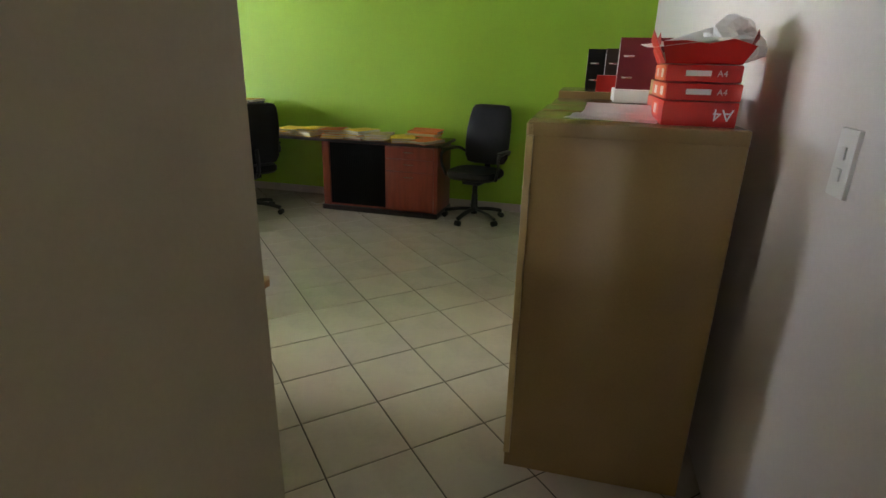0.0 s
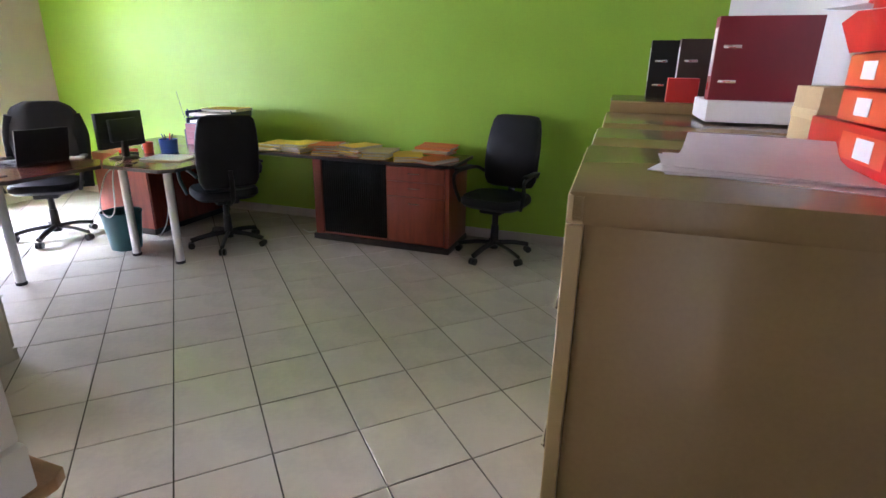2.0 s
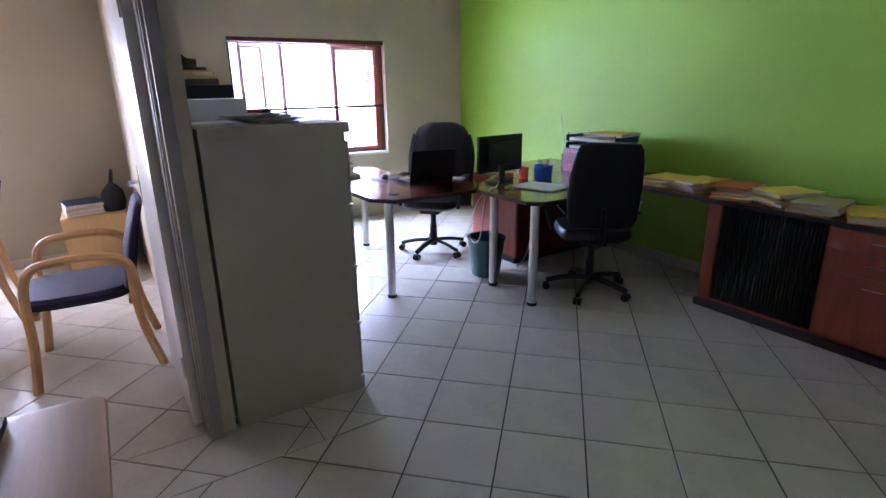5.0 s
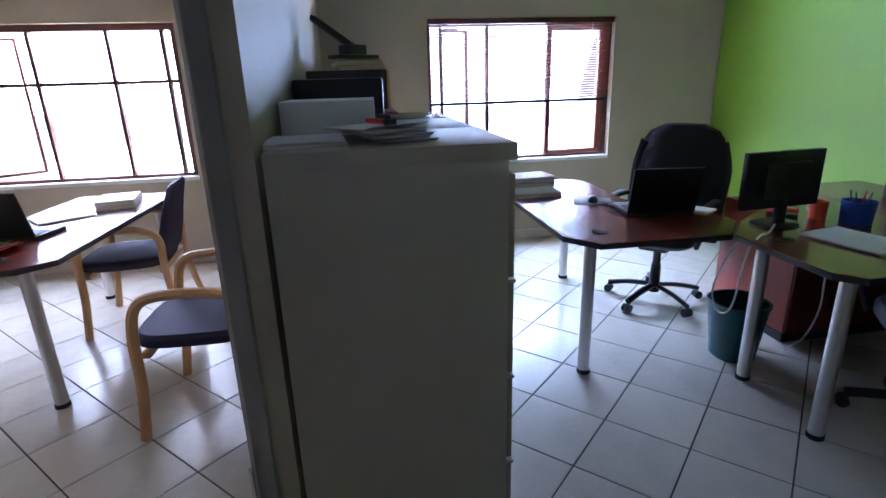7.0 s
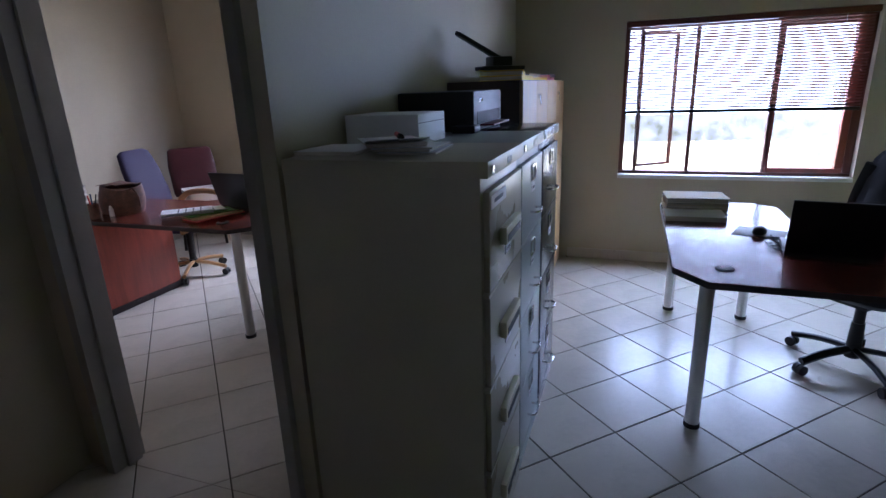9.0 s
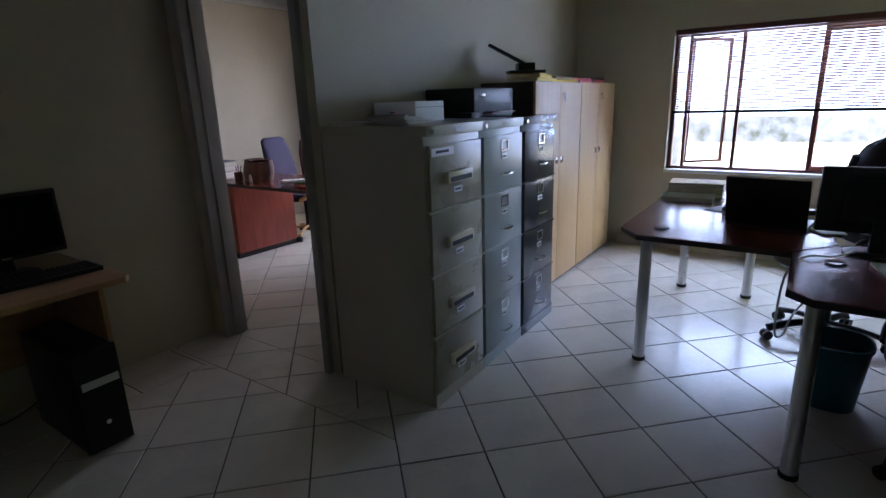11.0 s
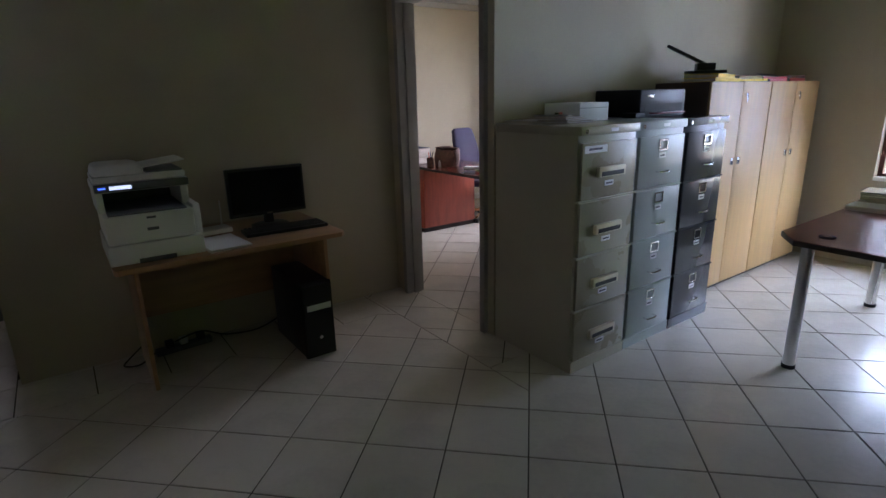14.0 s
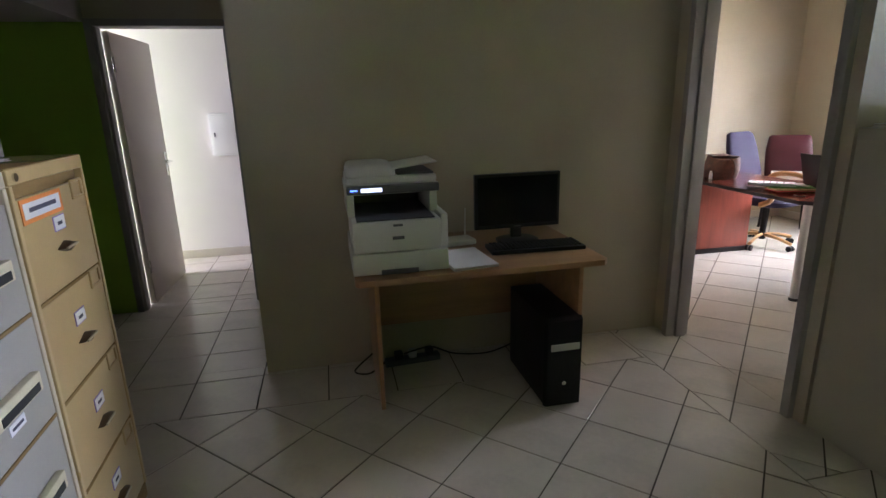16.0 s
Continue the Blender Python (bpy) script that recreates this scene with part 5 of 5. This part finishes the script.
part("backrest", loft(bmesh.new(), [oval(w, th, 0, q, z, 4, 28) for z, q, w, th in ((0.55, -0.22, 0.2, 0.02), (0.58, -0.23, 0.21, 0.045), (0.84, -0.265, 0.22, 0.045), (0.99, -0.3, 0.2, 0.03), (1.01, -0.305, 0.17, 0.01))]), MAROON, t)
t = thing("crate", "white plastic crate of papers on the maroon chair", "crate", -5.59, -1.03, 0.5, -35)
part("tub", loft(bmesh.new(), [oval(0.15, 0.13, 0, 0, 0, 6), oval(0.17, 0.15, 0, 0, 0.14, 6), oval(0.16, 0.14, 0, 0, 0.14, 6), oval(0.14, 0.12, 0, 0, 0.01, 6)]), PRWHITE, t)
part("papers", B(-0.12, 0.12, -0.1, 0.1, 0.02, 0.12, 0.002), PAPERB, t)

# low beech cupboard under the partition's far end
t = thing("low_cupboard", "low beech cupboard below the second office window", "cupboard", -5.95, 1.5)
part("body", B(-0.22, 0.22, -0.24, 0.24, 0, 0.48, 0.003), BEECH, t)
part("door", B(0.2205, 0.234, -0.235, -0.002, 0.03, 0.465, 0.002), BEECH, t)
part("door", B(0.2205, 0.234, 0.002, 0.235, 0.03, 0.465, 0.002), BEECH, t)
paper_stack("paper_stack", "stack of papers and files on the low cupboard", -5.93, 1.42, 0.48, 8, 0.3, 0.26, 0.09, NAVY)
t = thing("handbag", "slumped black bag on the low cupboard", "bag", -5.92, 1.64, 0.48)
bm = loft(bmesh.new(), [oval(0.1, 0.08, 0, 0, 0, 2.6, 22), oval(0.14, 0.1, 0, 0, 0.06, 2.6, 22), oval(0.12, 0.08, 0.01, 0.01, 0.16, 2.4, 22), oval(0.06, 0.03, 0.02, 0.01, 0.22, 2.2, 22)])
part("body", bm, CLOTH, t)
part("strap", tube([(-0.05, 0, 0.2), (-0.06, 0.02, 0.3), (0.02, 0.03, 0.33), (0.07, 0.01, 0.2)], 0.012, k=8, flat=0.5), CLOTH, t)

# ---- wall fittings ----
t = thing("light_switch", "tall white light switch plate on the cream wall", "light switch", 0.6605, 1.33, 1.29, 90 + 1.8)
part("plate", B(-0.042, 0.042, -0.003, 0.008, -0.074, 0.074, 0.003), SKIN, t)
for z in (-0.025, 0.022):
    part("rocker", B(-0.012, 0.012, 0.008, 0.013, z - 0.014, z + 0.014, 0.002), SKIN, t)
t = thing("distribution_box", "white electrical distribution box on the corridor wall", "electrical box", 0.05, -1.9, 1.2, 0)
part("case", B(-0.16, 0.16, -0.001, 0.03, -0.2, 0.2, 0.006), LEAF, t)
part("door", B(-0.14, 0.14, 0.03, 0.036, -0.18, 0.18, 0.003), LEAF, t)
part("catch", B(0.11, 0.125, 0.036, 0.04, -0.02, 0.02, 0.001), PRGREY, t)

# ---- tiled floors ----
PITCH, GAP = 0.354, 0.0062
structure("floor_base", B(XW - 0.2, 3.1, -2.05, YG + 0.1, -0.14, -0.0035), GROUT, "dark grout bed under the floor tiles", "floor")


def clip(poly, a, b, c):
    """The part of a convex outline where a x + b y >= c."""
    out = []
    for i, p in enumerate(poly):
        q = poly[(i + 1) % len(poly)]
        u, v = a * p[0] + b * p[1] - c, a * q[0] + b * q[1] - c
        if u >= 0:
            out.append(p)
        if (u > 0) != (v > 0) and u != v:
            k_ = u / (u - v)
            out.append((p[0] + (q[0] - p[0]) * k_, p[1] + (q[1] - p[1]) * k_))
    return out


def slab_mesh(poly):
    bm = bmesh.new()
    cx, cy = sum(p[0] for p in poly) / len(poly), sum(p[1] for p in poly) / len(poly)
    ring = lambda z, k: [(p[0] + (cx - p[0]) * k, p[1] + (cy - p[1]) * k, z) for p in poly]
    loft(bm, [ring(-0.006, 0), ring(-0.0012, 0), ring(0, 0.007)])
    return mesh("tile", bm, TILE)


def square(turn):
    s = (PITCH - GAP) / 2
    return [(x_ * math.cos(turn) - y_ * math.sin(turn), x_ * math.sin(turn) + y_ * math.cos(turn)) for x_, y_ in ((-s, -s), (s, -s), (s, s), (-s, s))]


def lay(name, label, turn, ox, oy, cuts, local=None):
    """Tiles on a lattice through (ox, oy), kept where every cut (a, b, c) holds: a x + b y >= c."""
    f = tagged(new(name), label, "floor", kind="structure")
    whole = square(turn)
    shared = slab_mesh(whole)
    e1, e2 = (math.cos(turn), math.sin(turn)), (-math.sin(turn), math.cos(turn))
    for i in range(-40, 40):
        for j in range(-40, 40):
            x_, y_ = ox + PITCH * ((i + 0.5) * e1[0] + (j + 0.5) * e2[0]), oy + PITCH * ((i + 0.5) * e1[1] + (j + 0.5) * e2[1])
            poly = [(x_ + p[0], y_ + p[1]) for p in whole]
            for extra in (local(x_, y_) if local else [[]]):
                full = poly
                for c in cuts + extra:
                    full = clip(full, *c) if len(full) > 2 else []
                if len(full) < 3:
                    continue
                if len(full) == 4 and max(abs(a[0] - b[0]) + abs(a[1] - b[1]) for a, b in zip(full, poly)) < 1e-6:
                    o = new("tile", shared)
                else:
                    xs, ys = [p[0] for p in full], [p[1] for p in full]
                    if max(xs) - min(xs) < 0.02 or max(ys) - min(ys) < 0.02:
                        continue
                    o = new("tile", slab_mesh([(p[0] - x_, p[1] - y_) for p in full]))
                o.parent = f
                o.matrix_basis = pose(x_, y_, random.uniform(-0.0006, 0.0006), random.uniform(-0.05, 0.05), random.uniform(-0.05, 0.05), 0)


SEAM, SILL_X, SILL_Y0, SILL_Y1 = 1.155, -2.57, 0.78, 2.22


def main_cuts(x_, y_):
    """Cuts round the strip in front of the doorway for each piece of the tile centred here."""
    if x_ < -2.2 and y_ < 2.6:
        return [[(1, 0, SILL_X + 0.004)], [(-1, 0, -SILL_X), (0, 1, SILL_Y1 + 0.004)]]
    return [[]]


def office_cuts(x_, y_):
    """The office floor, and its strip that runs out through the doorway."""
    out = []
    if x_ < -2.6:
        out.append([(-1, 0, 2.905), (0, -1, -1.85)])
    if x_ > -3.3 and y_ > 0.5:
        out.append([(1, 0, -2.903), (-1, 0, -SILL_X), (0, 1, SILL_Y0), (0, -1, -SILL_Y1)])
    return out


def entry_cuts(x_, y_):
    return [[(0, 1, 0.7)], [(0, -1, -0.7), (1, 0, -0.44)]]


DIAGONAL = radians(45)
lay("floor_main", "cream glazed floor tiles laid diagonally with dark grout", DIAGONAL, -2.2, 3.4, [(1, 0, XW), (0, 1, SEAM + 0.004), (-1, 0, -0.75), (0, -1, -YG)], main_cuts)
lay("floor_second_office", "cream glazed floor tiles laid diagonally in the second office", DIAGONAL, -3.205, 0.68, [(1, 0, XW), (0, 1, -1.75)], office_cuts)
lay("floor_entry", "cream glazed floor tiles laid square with the walls", 0, -0.064, SEAM, [(1, 0, SILL_X + 0.004), (0, -1, -SEAM), (-1, 0, -1.5), (0, 1, -0.51)], entry_cuts)
lay("floor_corridor", "cream glazed floor tiles in the corridor", 0, -0.064, SEAM, [(1, 0, -2.86), (0, -1, 0.5145), (-1, 0, -3.0), (0, 1, -1.9)])
